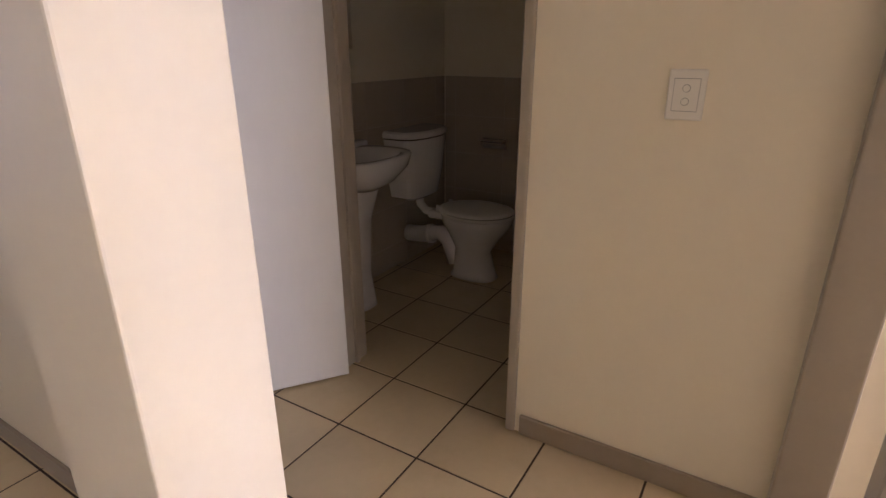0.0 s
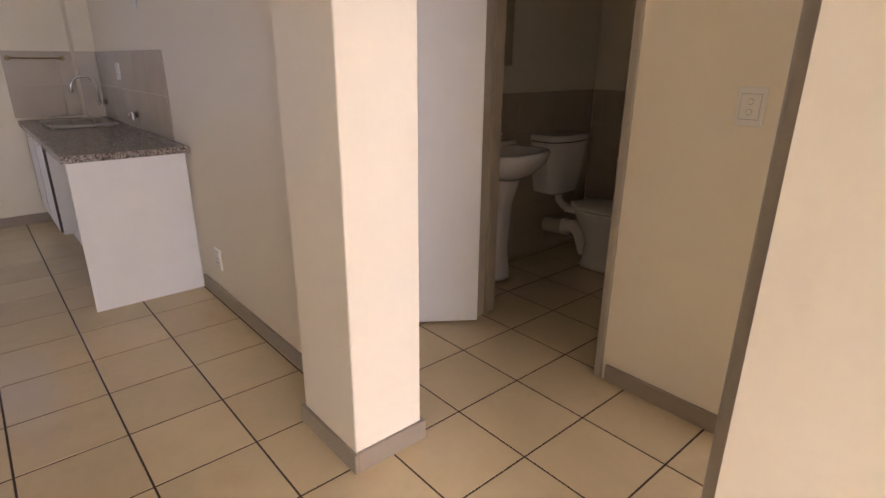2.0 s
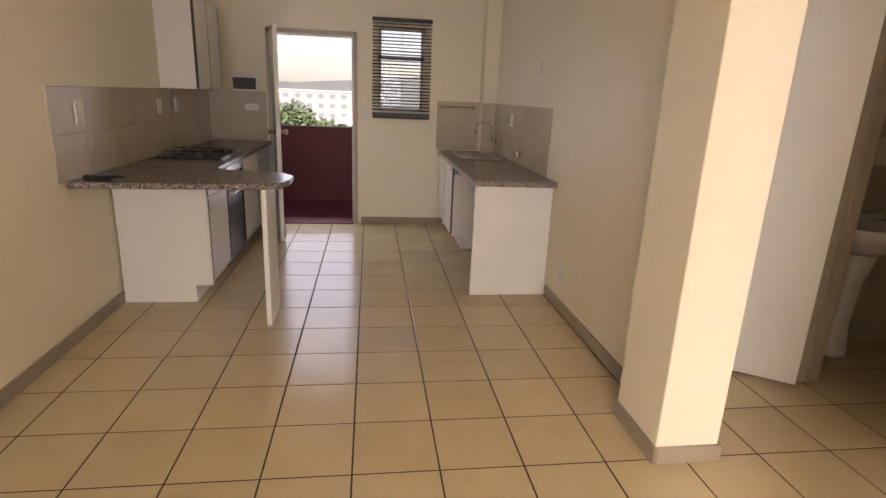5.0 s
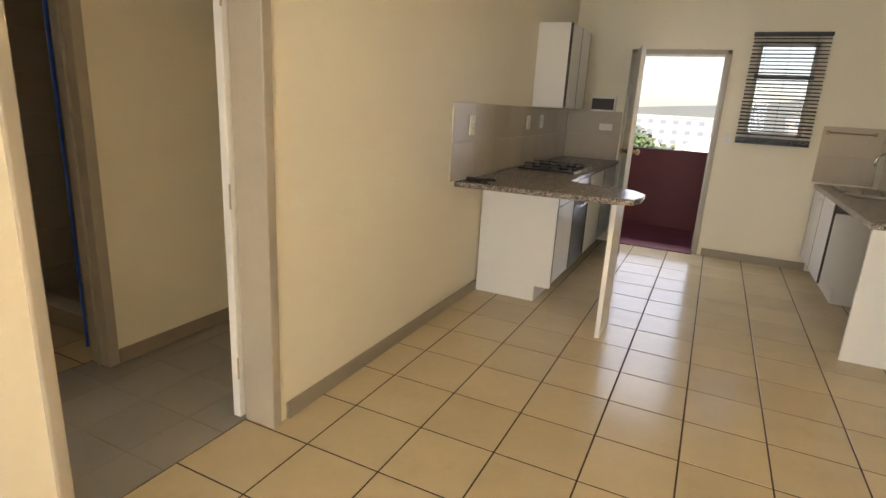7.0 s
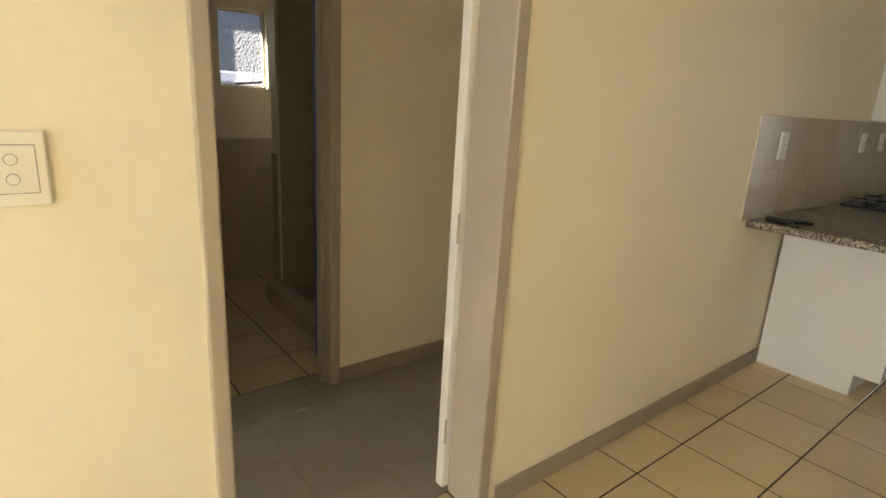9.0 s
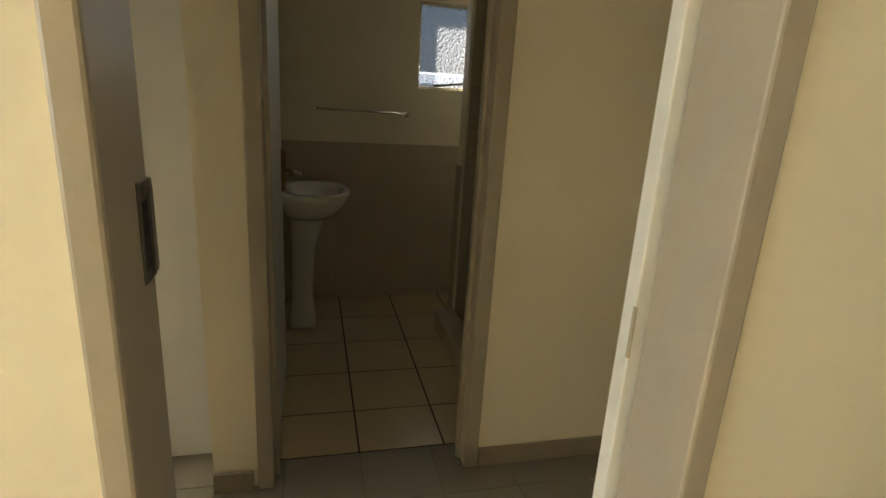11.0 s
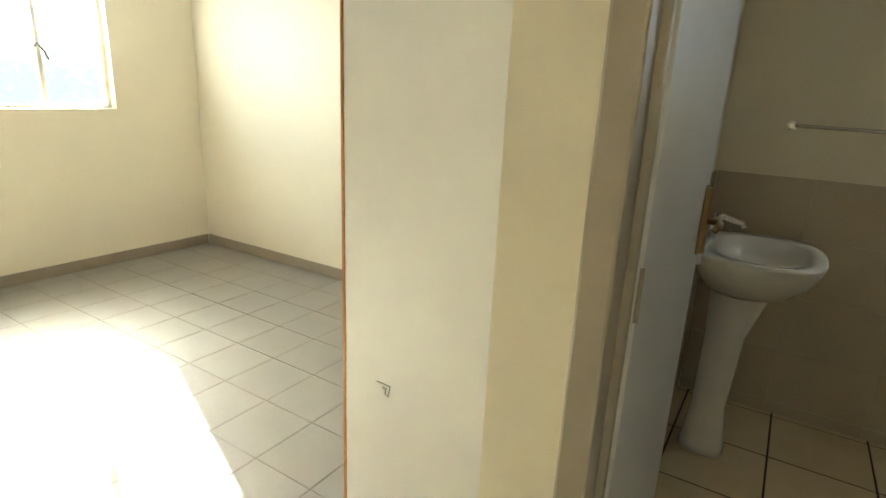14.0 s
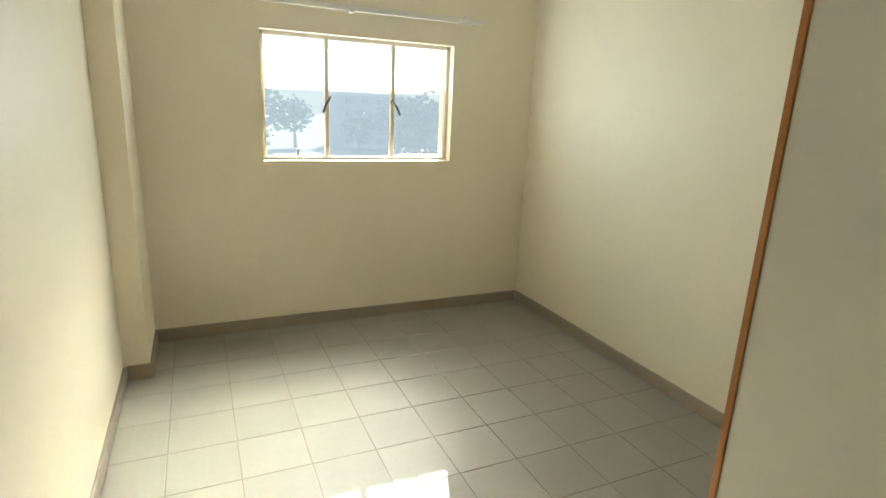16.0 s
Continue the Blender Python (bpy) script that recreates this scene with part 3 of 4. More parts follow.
uc = thing("wall_cabinet", "white melamine wall cabinet with dark edged doors", "cabinet", (-1.45, 3.65, 1.42))
part("carcass", box(-1.598, -1.32, 3.29, 4.0, 1.42, 2.12, bev=0.001), MELAMINE, uc)
for a, b in ((3.29, 3.645), (3.645, 4.0)):
    d = part("door", box(-1.318, -1.30, a + 0.003, b - 0.003, 1.425, 2.115, bev=0.0015), MELAMINE, uc)
    for u in (a, b - 0.006):
        part("edging", box(-1.32, -1.2985, u, u + 0.006, 1.423, 2.117), EDGE_DARK, d)
    part("knob", tube([(-1.30, a + 0.05, 1.47), (-1.288, a + 0.05, 1.47), (-1.276, a + 0.05, 1.47)], [0.006, 0.006, 0.014], 10), PLASTIC, d)

db = thing("distribution_board", "beige electrical distribution board with dark flap on the wall", "electrical box", (-1.22, 4.63, 1.48))
part("housing", box(-1.36, -1.09, 4.60, 4.65, 1.41, 1.58, bev=0.006), PLASTIC, db)
part("flap", box(-1.34, -1.11, 4.592, 4.602, 1.43, 1.545, bev=0.004), EDGE_DARK, db)

# ---- kitchen, sink side ----
st = thing("worktop", "speckled granite-look laminate worktop round the sink", "worktop", (1.15, 3.4, 0.87))
part("slab", boxes((0.80, 1.418, 2.29, 3.62, 0.835, 0.872), (0.80, 0.93, 3.62, 4.42, 0.835, 0.872), (1.36, 1.418, 3.62, 4.42, 0.835, 0.872), (0.80, 1.418, 4.42, 4.448, 0.835, 0.872)), GRANITE, st)
sk = thing("sink", "stainless steel inset sink with drainer", "sink", (1.15, 4.0, 0.87))
bowl = [oval(1.145, 4.02, 0.876, 0.225, 0.41, 32, 5), oval(1.145, 4.02, 0.879, 0.20, 0.385, 32, 5), oval(1.145, 4.05, 0.874, 0.165, 0.20, 32, 4), oval(1.145, 4.05, 0.76, 0.15, 0.185, 32, 4), oval(1.145, 4.05, 0.735, 0.10, 0.13, 32, 3)]
part("basin", loft(bowl, cap_low=False), STEEL, sk, smooth=True)
part("waste", tube([(1.145, 4.05, 0.7355), (1.145, 4.05, 0.739)], 0.03, 14), CHROME, sk)
se = thing("end_panel", "white melamine end panel under the sink worktop", "panel", (1.12, 2.33, 0))
part("panel", box(0.82, 1.40, 2.32, 2.342, 0, 0.834, bev=0.001), MELAMINE, se)
base_unit("sink_cabinet", 0.86, 1.41, 3.60, 4.63, 0.732, "white melamine sink cabinet with dark edged doors", -1, [(3.60, 4.11, 0.15, 0.82), (4.11, 4.63, 0.15, 0.82)])


def tap(name, base, way, label, swan=True):
    ob = thing(name, label, "tap", base)
    b, w = Vector(base), Vector(way)
    s = Vector((-w.y, w.x, 0))
    part("body", tube([b + w * 0.006, b + w * 0.06], 0.016, 10), CHROME, ob, smooth=True)
    part("flange", tube([b + w * 0.002, b + w * 0.01], 0.028, 14), CHROME, ob)
    for k in (-1, 1) if swan else (1,):
        c = b + w * 0.05 + s * 0.06 * k
        part("arm", tube([b + w * 0.05, c], 0.013, 8), CHROME, ob)
        h = c + s * 0.035 * k
        part("cross_handle", tube([h - Vector((0, 0, 0.028)), h + Vector((0, 0, 0.028))], 0.008, 8), CHROME, ob)
    if swan:
        p0 = b + w * 0.055
        pts = [p0 + Vector((0, 0, 0.0))]
        for k in range(13):
            a = math.pi * k / 12 * 1.1
            pts.append(p0 + Vector((0, 0, 0.11)) + w * (0.09 - 0.09 * math.cos(a)) + Vector((0, 0, 0.09 * math.sin(a))))
        part("spout", tube(pts, 0.009, 8), CHROME, ob, smooth=True)
    return ob


tap("sink_tap", (1.411, 4.30, 1.0), (-1, 0, 0), "chrome swan-neck mixer tap on tiled splashback")
tap("washing_machine_tap", (1.411, 3.33, 0.97), (-1, 0, 0), "chrome washing machine tap on the splashback", swan=False)


def towel_rail(name, a, b, out, label, mat=CHROME):
    a, b, out = Vector(a), Vector(b), Vector(out)
    ob = thing(name, label, "towel rail", tuple((a + b) / 2))
    part("bar", tube([a + out, b + out], 0.007, 8), mat, ob, smooth=True)
    for p in (a, b):
        part("bracket", tube([p, p + out * 0.25, p + out * 0.3, p + out * 1.15], [0.02, 0.02, 0.009, 0.01], 10), mat, ob)
    return ob


towel_rail("towel_rail", (0.84, 4.638, 1.335), (1.2, 4.638, 1.335), (0, -0.05, 0), "thin brass towel rail above the splashback", BRASS)


def outlet(name, c, n, w, h, label, category, kind="switch"):
    """A wall plate at c facing n."""
    c, n = Vector(c), Vector(n)
    s = Vector((-n.y, n.x, 0))
    ob = thing(name, label, category, tuple(c))

    def plate(u, z, hw, hh, d0, d1, bev):
        p, q = c + s * (u - hw) + n * d0, c + s * (u + hw) + n * d1
        return box(min(p.x, q.x), max(p.x, q.x), min(p.y, q.y), max(p.y, q.y), c.z + z - hh, c.z + z + hh, bev=bev)
    part("plate", plate(0, 0, w / 2, h / 2, 0.0, 0.011, 0.004), PLASTIC, ob)
    if kind == "blank":
        return ob
    # Thin grey rim: the shade round the insert, put in as colour.
    part("insert_shadow", plate(0, 0, w * 0.345, h * 0.325, 0.0105, 0.0116, 0), GREY_LINE, ob)
    part("insert", plate(0, 0, w * 0.335, h * 0.315, 0.0108, 0.0128, 0.0008), PLASTIC, ob)
    if kind == "switch":
        for z in (-0.13 * h, 0.13 * h):
            q = c + Vector((0, 0, z))
            part("rocker_surround", tube([q + n * 0.0127, q + n * 0.0132], 0.0098, 16), GREY_LINE, ob)
            part("rocker", tube([q + n * 0.0125, q + n * 0.0145], 0.0085, 16), PLASTIC, ob)
    else:
        for u, z in ((-0.012, -0.012), (0.012, -0.012), (0, 0.012)):
            q = c + s * u + Vector((0, 0, z - 0.008))
            # Dark discs paint the shade of the pin holes.
            part("pin_hole", tube([q + n * 0.0125, q + n * 0.0132], 0.0045, 8), HOLE_SHADE, ob)
        part("rocker", plate(0, 0.028, 0.008, 0.006, 0.0125, 0.0145, 0.001), PLASTIC, ob)
    return ob


outlet("light_switch", (2.41, -0.297, 1.212), (-1, 0, 0), 0.09, 0.125, "white two-gang light switch on cream wall", "light switch")
outlet("light_switch", (-1.6, -1.124, 1.25), (1, 0, 0), 0.1, 0.125, "white two-gang light switch beside the passage door", "light switch")
outlet("power_socket", (-1.592, 1.95, 1.27), (1, 0, 0), 0.085, 0.135, "white power socket on the splashback", "socket", "socket")
outlet("power_socket", (-1.592, 3.2, 1.28), (1, 0, 0), 0.085, 0.12, "white power socket on the splashback", "socket", "socket")
outlet("power_socket", (-1.592, 3.6, 1.285), (1, 0, 0), 0.085, 0.12, "white power socket on the splashback", "socket", "socket")
outlet("power_socket", (1.412, 3.69, 1.25), (-1, 0, 0), 0.085, 0.12, "white power socket above the sink worktop", "socket", "socket")
outlet("wall_plate", (1.42, 2.95, 1.69), (-1, 0, 0), 0.08, 0.12, "white blank plate on the kitchen wall", "wall plate", "blank")
outlet("power_socket", (1.42, 2.03, 0.26), (-1, 0, 0), 0.085, 0.12, "white low power socket on the kitchen wall", "socket", "socket")
outlet("power_socket", (-1.17, 4.642, 1.25), (0, -1, 0), 0.14, 0.07, "grey flat socket on the far splashback", "socket", "blank")
outlet("wall_plate", (0.02, 4.65, 1.22), (0, -1, 0), 0.08, 0.11, "white light switch beside the kitchen door", "light switch")

# ---- toilet room ----
HT = 1.15


def pedestal_basin(name, x, y, way, label, mirror_y=None):
    """A basin on a pedestal against a wall at y; way: -1 or 1, the y-way it faces."""
    ob = thing(name, label, "basin", (x, y, 0))
    w = way

    def o(cy, z, rx, ry, sq=2.6, n=32):
        return oval(x, y + w * cy, z, rx, ry, n, sq)
    part("bowl", loft([o(0.20, 0.66, 0.09, 0.10, 2.2), o(0.21, 0.70, 0.17, 0.155), o(0.22, 0.77, 0.245, 0.20), o(0.22, 0.825, 0.265, 0.215), o(0.22, 0.835, 0.26, 0.21), o(0.235, 0.832, 0.205, 0.15), o(0.24, 0.78, 0.18, 0.13), o(0.24, 0.72, 0.09, 0.07)]), CERAMIC, ob, smooth=True)
    part("splash_ledge", box(x - 0.25, x + 0.25, min(y + w * 0.004, y + w * 0.07), max(y + w * 0.004, y + w * 0.07), 0.80, 0.86, bev=0.012), CERAMIC, ob)
    part("pedestal", loft([o(0.16, 0.0, 0.085, 0.085, 3), o(0.16, 0.03, 0.08, 0.08, 3), o(0.16, 0.2, 0.062, 0.062, 3), o(0.17, 0.5, 0.07, 0.07, 3), o(0.19, 0.665, 0.10, 0.10, 2.5)]), CERAMIC, ob, smooth=True)
    part("waste", tube([(x, y + w * 0.24, 0.722), (x, y + w * 0.24, 0.726)], 0.02, 12), CHROME, ob)
    bm = tube([(x, y + w * 0.06, 0.85), (x, y + w * 0.06, 0.91), (x, y + w * 0.09, 0.935), (x, y + w * 0.16, 0.92), (x, y + w * 0.165, 0.905)], [0.02, 0.014, 0.012, 0.01, 0.01], 10)
    part("tap_spout", bm, CHROME, ob, smooth=True)
    for k in (-1, 1):
        part("tap_handle", tube([(x + k * 0.02, y + w * 0.06, 0.885), (x + k * 0.065, y + w * 0.06, 0.90), (x + k * 0.07, y + w * 0.06, 0.93)], 0.008, 8), CHROME, ob)
    return ob


pedestal_basin("pedestal_basin", 2.93, 1.44, -1, "white ceramic pedestal basin with chrome tap")

wc = thing("toilet", "white ceramic toilet with low cistern and exposed pan connector", "toilet", (3.62, 1.2, 0))
TX, TY = 3.62, 1.44
CY = TY - 0.10


def tank(z, rx, ry):
    """A ring of the cistern: flat at the wall, bowed towards the room."""
    back = [(TX - rx, TY - 0.006, z), (TX + rx, TY - 0.006, z)]
    front = [(TX + rx * math.cos(a), CY - ry * math.sin(a) ** 0.7, z) for a in (math.pi * k / 14 for k in range(15))]
    return back + front


part("cistern", loft([tank(0.45, 0.12, 0.05), tank(0.47, 0.165, 0.08), tank(0.60, 0.195, 0.105), tank(0.825, 0.225, 0.125)]), CERAMIC, wc, smooth=False)
# Dark ring paints the shade under the cistern lid.
part("lid_gap_shade", loft([tank(0.825, 0.216, 0.118), tank(0.833, 0.216, 0.118)]), HOLE_SHADE, wc)
part("cistern_lid", loft([tank(0.833, 0.228, 0.128), tank(0.842, 0.234, 0.133), tank(0.862, 0.232, 0.131), tank(0.872, 0.215, 0.118)]), CERAMIC, wc)
part("pan", loft([oval(TX, TY - 0.50, 0.0, 0.105, 0.15, 28, 2.6), oval(TX, TY - 0.50, 0.03, 0.10, 0.14), oval(TX, TY - 0.49, 0.17, 0.085, 0.115), oval(TX, TY - 0.50, 0.26, 0.12, 0.165), oval(TX, TY - 0.51, 0.34, 0.17, 0.215), oval(TX, TY - 0.51, 0.385, 0.182, 0.225), oval(TX, TY - 0.51, 0.395, 0.18, 0.222), oval(TX, TY - 0.51, 0.395, 0.13, 0.17), oval(TX, TY - 0.50, 0.25, 0.08, 0.10)]), CERAMIC, wc, smooth=True)
part("seat", loft([oval(TX, TY - 0.51, 0.397, 0.185, 0.228), oval(TX, TY - 0.51, 0.404, 0.192, 0.235), oval(TX, TY - 0.51, 0.412, 0.187, 0.23)]), PLASTIC, wc, smooth=False)
# Dark ring paints the shade between seat and lid.
part("seat_gap_shade", loft([oval(TX, TY - 0.51, 0.412, 0.180, 0.223), oval(TX, TY - 0.51, 0.4165, 0.180, 0.223)]), HOLE_SHADE, wc)
part("seat_lid", loft([oval(TX, TY - 0.505, 0.4165, 0.187, 0.23), oval(TX, TY - 0.505, 0.424, 0.192, 0.236), oval(TX, TY - 0.505, 0.434, 0.165, 0.205), oval(TX, TY - 0.505, 0.438, 0.10, 0.13)]), PLASTIC, wc, smooth=True)
for k in (-1, 1):
    part("seat_hinge", tube([(TX + k * 0.075, TY - 0.285, 0.40), (TX + k * 0.075, TY - 0.285, 0.435)], 0.012, 10), PLASTIC, wc)
part("shelf", box(TX - 0.10, TX + 0.10, TY - 0.33, TY - 0.22, 0.35, 0.40, bev=0.018), CERAMIC, wc)
part("flush_pipe", tube([(TX, TY - 0.10, 0.455), (TX, TY - 0.11, 0.40), (TX, TY - 0.15, 0.365), (TX, TY - 0.25, 0.36)], 0.026, 12), PLASTIC, wc, smooth=True)
part("trap", tube([(TX, TY - 0.37, 0.06), (TX, TY - 0.345, 0.13), (TX, TY - 0.315, 0.20), (TX, TY - 0.265, 0.235), (TX, TY - 0.21, 0.225), (TX, TY - 0.17, 0.21)], [0.05, 0.052, 0.052, 0.05, 0.05, 0.05], 14), CERAMIC, wc, smooth=True)
part("pan_connector", tube([(TX, TY - 0.20, 0.22), (TX, TY - 0.17, 0.212), (TX, TY - 0.168, 0.211), (TX, TY - 0.09, 0.20), (TX, TY - 0.01, 0.195)], [0.062, 0.062, 0.054, 0.052, 0.052], 14), PLASTIC, wc, "white plastic pan connector", smooth=True)
rh = thing("toilet_roll_holder", "chrome toilet roll holder on the tiled wall", "roll holder", (4.09, 1.05, 0.72))
part("bar", tube([(4.04, 0.98, 0.74), (4.04, 1.13, 0.74)], 0.012, 8), CHROME, rh)
part("flap", box(4.02, 4.085, 0.97, 1.14, 0.755, 0.765, bev=0.003), CHROME, rh)
part("backplate", box(4.085, 4.098, 0.97, 1.14, 0.70, 0.77, bev=0.003), CHROME, rh)
towel_rail("towel_rail", (2.62, 1.448, 1.27), (3.0, 1.448, 1.27), (0, -0.06, 0), "brass towel rail below the mirror", BRASS)
mr = thing("wall_mirror", "frameless rectangular wall mirror above the basin", "mirror", (2.93, 1.44, 1.6))
part("mirror_sheet", box(2.72, 3.14, 1.440, 1.411, 1.32, 1.92), MIRROR, mr)

# ---- shower room ----
pedestal_basin("pedestal_basin", -4.10, -0.80, 1, "white ceramic pedestal basin with chrome tap beside tiled wall")
towel_rail("towel_rail", (-4.548, -0.56, 1.262), (-4.548, 0.02, 1.252), (0.06, 0, 0), "chrome towel rail on cream wall above the dado")
structure("shower_kerb", box(-3.97, -2.82, 0.15, 0.27, 0, 0.12, bev=0.006), TILE_W, "tiled shower kerb at the edge of the floor", "kerb")
structure("shower_floor", box(-3.968, -2.82, 0.27, 0.99, 0.0, 0.03), TILE_W, "tiled shower floor behind the kerb", "floor")

# ---- bedroom ----
wd = thing("wardrobe", "built-in cream wardrobe with orange wood door edge", "wardrobe", (-3.9, -1.2, 0))
part("side_panel", box(-2.925, -2.905, -1.465, -0.927, 0.0, 2.5, bev=0.001), MELAMINE, wd)
part("carcass", box(-4.655, -2.93, -1.44, -0.93, 0.06, 2.5), MELAMINE, wd)
part("plinth", box(-4.65, -2.935, -1.40, -0.935, 0, 0.06), MELAMINE, wd)
for k in range(4):
    x = -4.65 + k * 0.43
    d = part("door", box(x + 0.002, x + 0.427, -1.470, -1.453, 0.08, 2.48, bev=0.001), MELAMINE, wd)
    part("door_handle", tube([(x + 0.06, -1.47, 1.0), (x + 0.06, -1.495, 1.0), (x + 0.06, -1.495, 1.12), (x + 0.06, -1.47, 1.12)], 0.006, 6), STEEL, d)
part("wood_edging", box(-2.920, -2.9025, -1.4735, -1.4655, 0.07, 2.5), EDGE_WOOD, wd, "orange stained wood edging strip")
mark = thing("wardrobe_mark", "small grey triangular pencil mark on the wardrobe side", "mark", (-2.904, -1.31, 0.565))
part("stroke", tube([(-2.9045, -1.335 + u, 0.548 + v) for u, v in ((-0.02, 0.035), (0.025, 0.033), (0.018, 0.0), (0.008, 0.007), (0.012, 0.022), (0.0, 0.022))], 0.0016, 5), GREY_LINE, mark)

# ---- outside ----
structure("ground", box(-900, 900, -900, 900, -7.3, -7.0), GROUND, "dry grass and earth reaching the horizon", "ground")
structure("balcony_floor", box(-3.0, 3.0, 4.88, 6.3, -0.16, -0.02), RED, "dark red painted balcony floor", "floor")
structure("balcony_wall", boxes((-3.0, 3.0, 6.1, 6.25, -0.02, 0.98)), RED, "dark red painted balcony parapet", "wall")
structure("threshold", box(-0.955, -0.115, 4.6, 4.89, -0.02, 0.012, bev=0.004), RED, "dark red door threshold step", "threshold")


def tree(x, y, h, seed, palm=False):
    rnd = random.Random(seed)
    ob = thing("tree", "green leafy garden tree" if not palm else "palm tree with drooping fronds", "tree", (x, y, -7))
    part("trunk", tube([(x, y, -7.2), (x + 0.1, y, -7 + h * 0.3), (x + 0.15 * rnd.uniform(-1, 1), y, -7 + h * 0.62)], [h * 0.04, h * 0.03, h * 0.018], 7), BARK, ob)
    bm = bmesh.new()
    n = 800
    for k in range(n):
        if palm:
            a, u = rnd.uniform(0, 6.283), rnd.random()
            r = h * 0.33 * u
            c = Vector((x + r * math.cos(a), y + r * math.sin(a), -7 + h * (0.68 + 0.25 * u - 0.42 * u * u)))
        else:
            c = Vector((rnd.gauss(0, 1), rnd.gauss(0, 1), rnd.gauss(0, 1)))
            c = c.normalized() * (rnd.random() ** 0.45)
            lump = 1 + 0.35 * noise.noise(c * 2.2 + Vector((seed, 0, 0)))
            c = Vector((x + c.x * h * 0.38 * lump, y + c.y * h * 0.38 * lump, -7 + h * 0.66 + c.z * h * 0.34 * lump))
        s = h * rnd.uniform(0.025, 0.06)
        d1 = Vector((rnd.gauss(0, 1), rnd.gauss(0, 1), rnd.gauss(0, 0.6))).normalized() * s
        d2 = d1.orthogonal().normalized() * s * 0.7
        bm.faces.new([bm.verts.new(c - d1), bm.verts.new(c - d2), bm.verts.new(c + d1), bm.verts.new(c + d2)])
    part("crown", bm, LEAF, ob)
    return ob


def house(x, y, w, d, h, seed, flat=False, storeys=1):
    rnd = random.Random(seed)
    ob = thing("house" if not flat else "apartment_building", "pale rendered house with light roof" if not flat else "pale distant block with rows of windows", "building", (x, y, -7))
    top = -7 + h
    part("wall", box(x - w / 2, x + w / 2, y - d / 2, y + d / 2, -7.2, top), RENDERED, ob)
    if flat:
        part("roof", box(x - w / 2 - 0.3, x + w / 2 + 0.3, y - d / 2 - 0.3, y + d / 2 + 0.3, top, top + 0.5), ROOF, ob)
    else:
        bm = bmesh.new()
        v = [bm.verts.new(p) for p in ((x - w / 2 - .5, y - d / 2 - .5, top), (x + w / 2 + .5, y - d / 2 - .5, top), (x + w / 2 + .5, y + d / 2 + .5, top), (x - w / 2 - .5, y + d / 2 + .5, top), (x - w / 4, y, top + d * 0.28), (x + w / 4, y, top + d * 0.28))]
        for f in ((0, 1, 5, 4), (1, 2, 5), (2, 3, 4, 5), (3, 0, 4), (3, 2, 1, 0)):
            bm.faces.new([v[i] for i in f])
        part("roof", bm, ROOF, ob)
    side = -1 if y > 0 else 1
    n = max(2, int(w / 3.2))
    for s in range(storeys):
        for k in range(n):
            wx = x - w / 2 + (k + 0.5) * w / n
            z0 = -7 + (s + 0.35) * h / storeys
            yy = y + side * d / 2
            part("window", box(wx - 0.7, wx + 0.7, min(yy, yy + side * 0.06), max(yy, yy + side * 0.06), z0, z0 + h / storeys * 0.42), GLASSDARK, ob)
    return ob


for i, (x, y, w, d, h, fl, st_) in enumerate(((-3, 34, 12, 8, 3.2, 0, 1), (10, 42, 13, 9, 3.4, 0, 1), (-17, 48, 14, 9, 3.3, 0, 1), (2, 66, 15, 10, 3.5, 0, 1), (-14, 170, 36, 12, 8, 1, 3), (38, 190, 40, 12, 9, 1, 3), (-60, 200, 40, 12, 8, 1, 2),
                                              (-35, -115, 13, 12, 10.2, 1, 4), (-52, -130, 22, 12, 9.0, 1, 3))):
    house(x, y, w, d, h, i, bool(fl), st_)
rt = random.Random(5)
for i in range(34):
    tree(rt.uniform(-24, 18), rt.uniform(36, 100), rt.uniform(4, 7.5), i)
tree(-1.75, 33, 8.6, 60, palm=True)
for i in range(26):
    tree(rt.uniform(-75, 20), rt.uniform(-110, -56), rt.uniform(7, 11.5), 100 + i)
tree(-24.3, -55, 7.3, 200)


def hills(name, y, side, height):
    bm = bmesh.new()
    rows = []
    for i in range(61):
        x = -900 + i * 30
        hgt = height * (0.7 + 0.5 * noise.noise(Vector((i * 0.17, y * 0.01, 0))) + 0.15 * noise.noise(Vector((i * 0.7, 3, 0))))
        rows.append((bm.verts.new((x, y, -7)), bm.verts.new((x, y + side * 60, -7 + hgt)), bm.verts.new((x, y + side * 240, -7))))
    for a, b in zip(rows, rows[1:]):
        bm.faces.new((a[0], b[0], b[1], a[1]))
        bm.faces.new((a[1], b[1], b[2], a[2]))
    return structure(name, bm, GROUND, "hazy distant hillside", "backdrop")



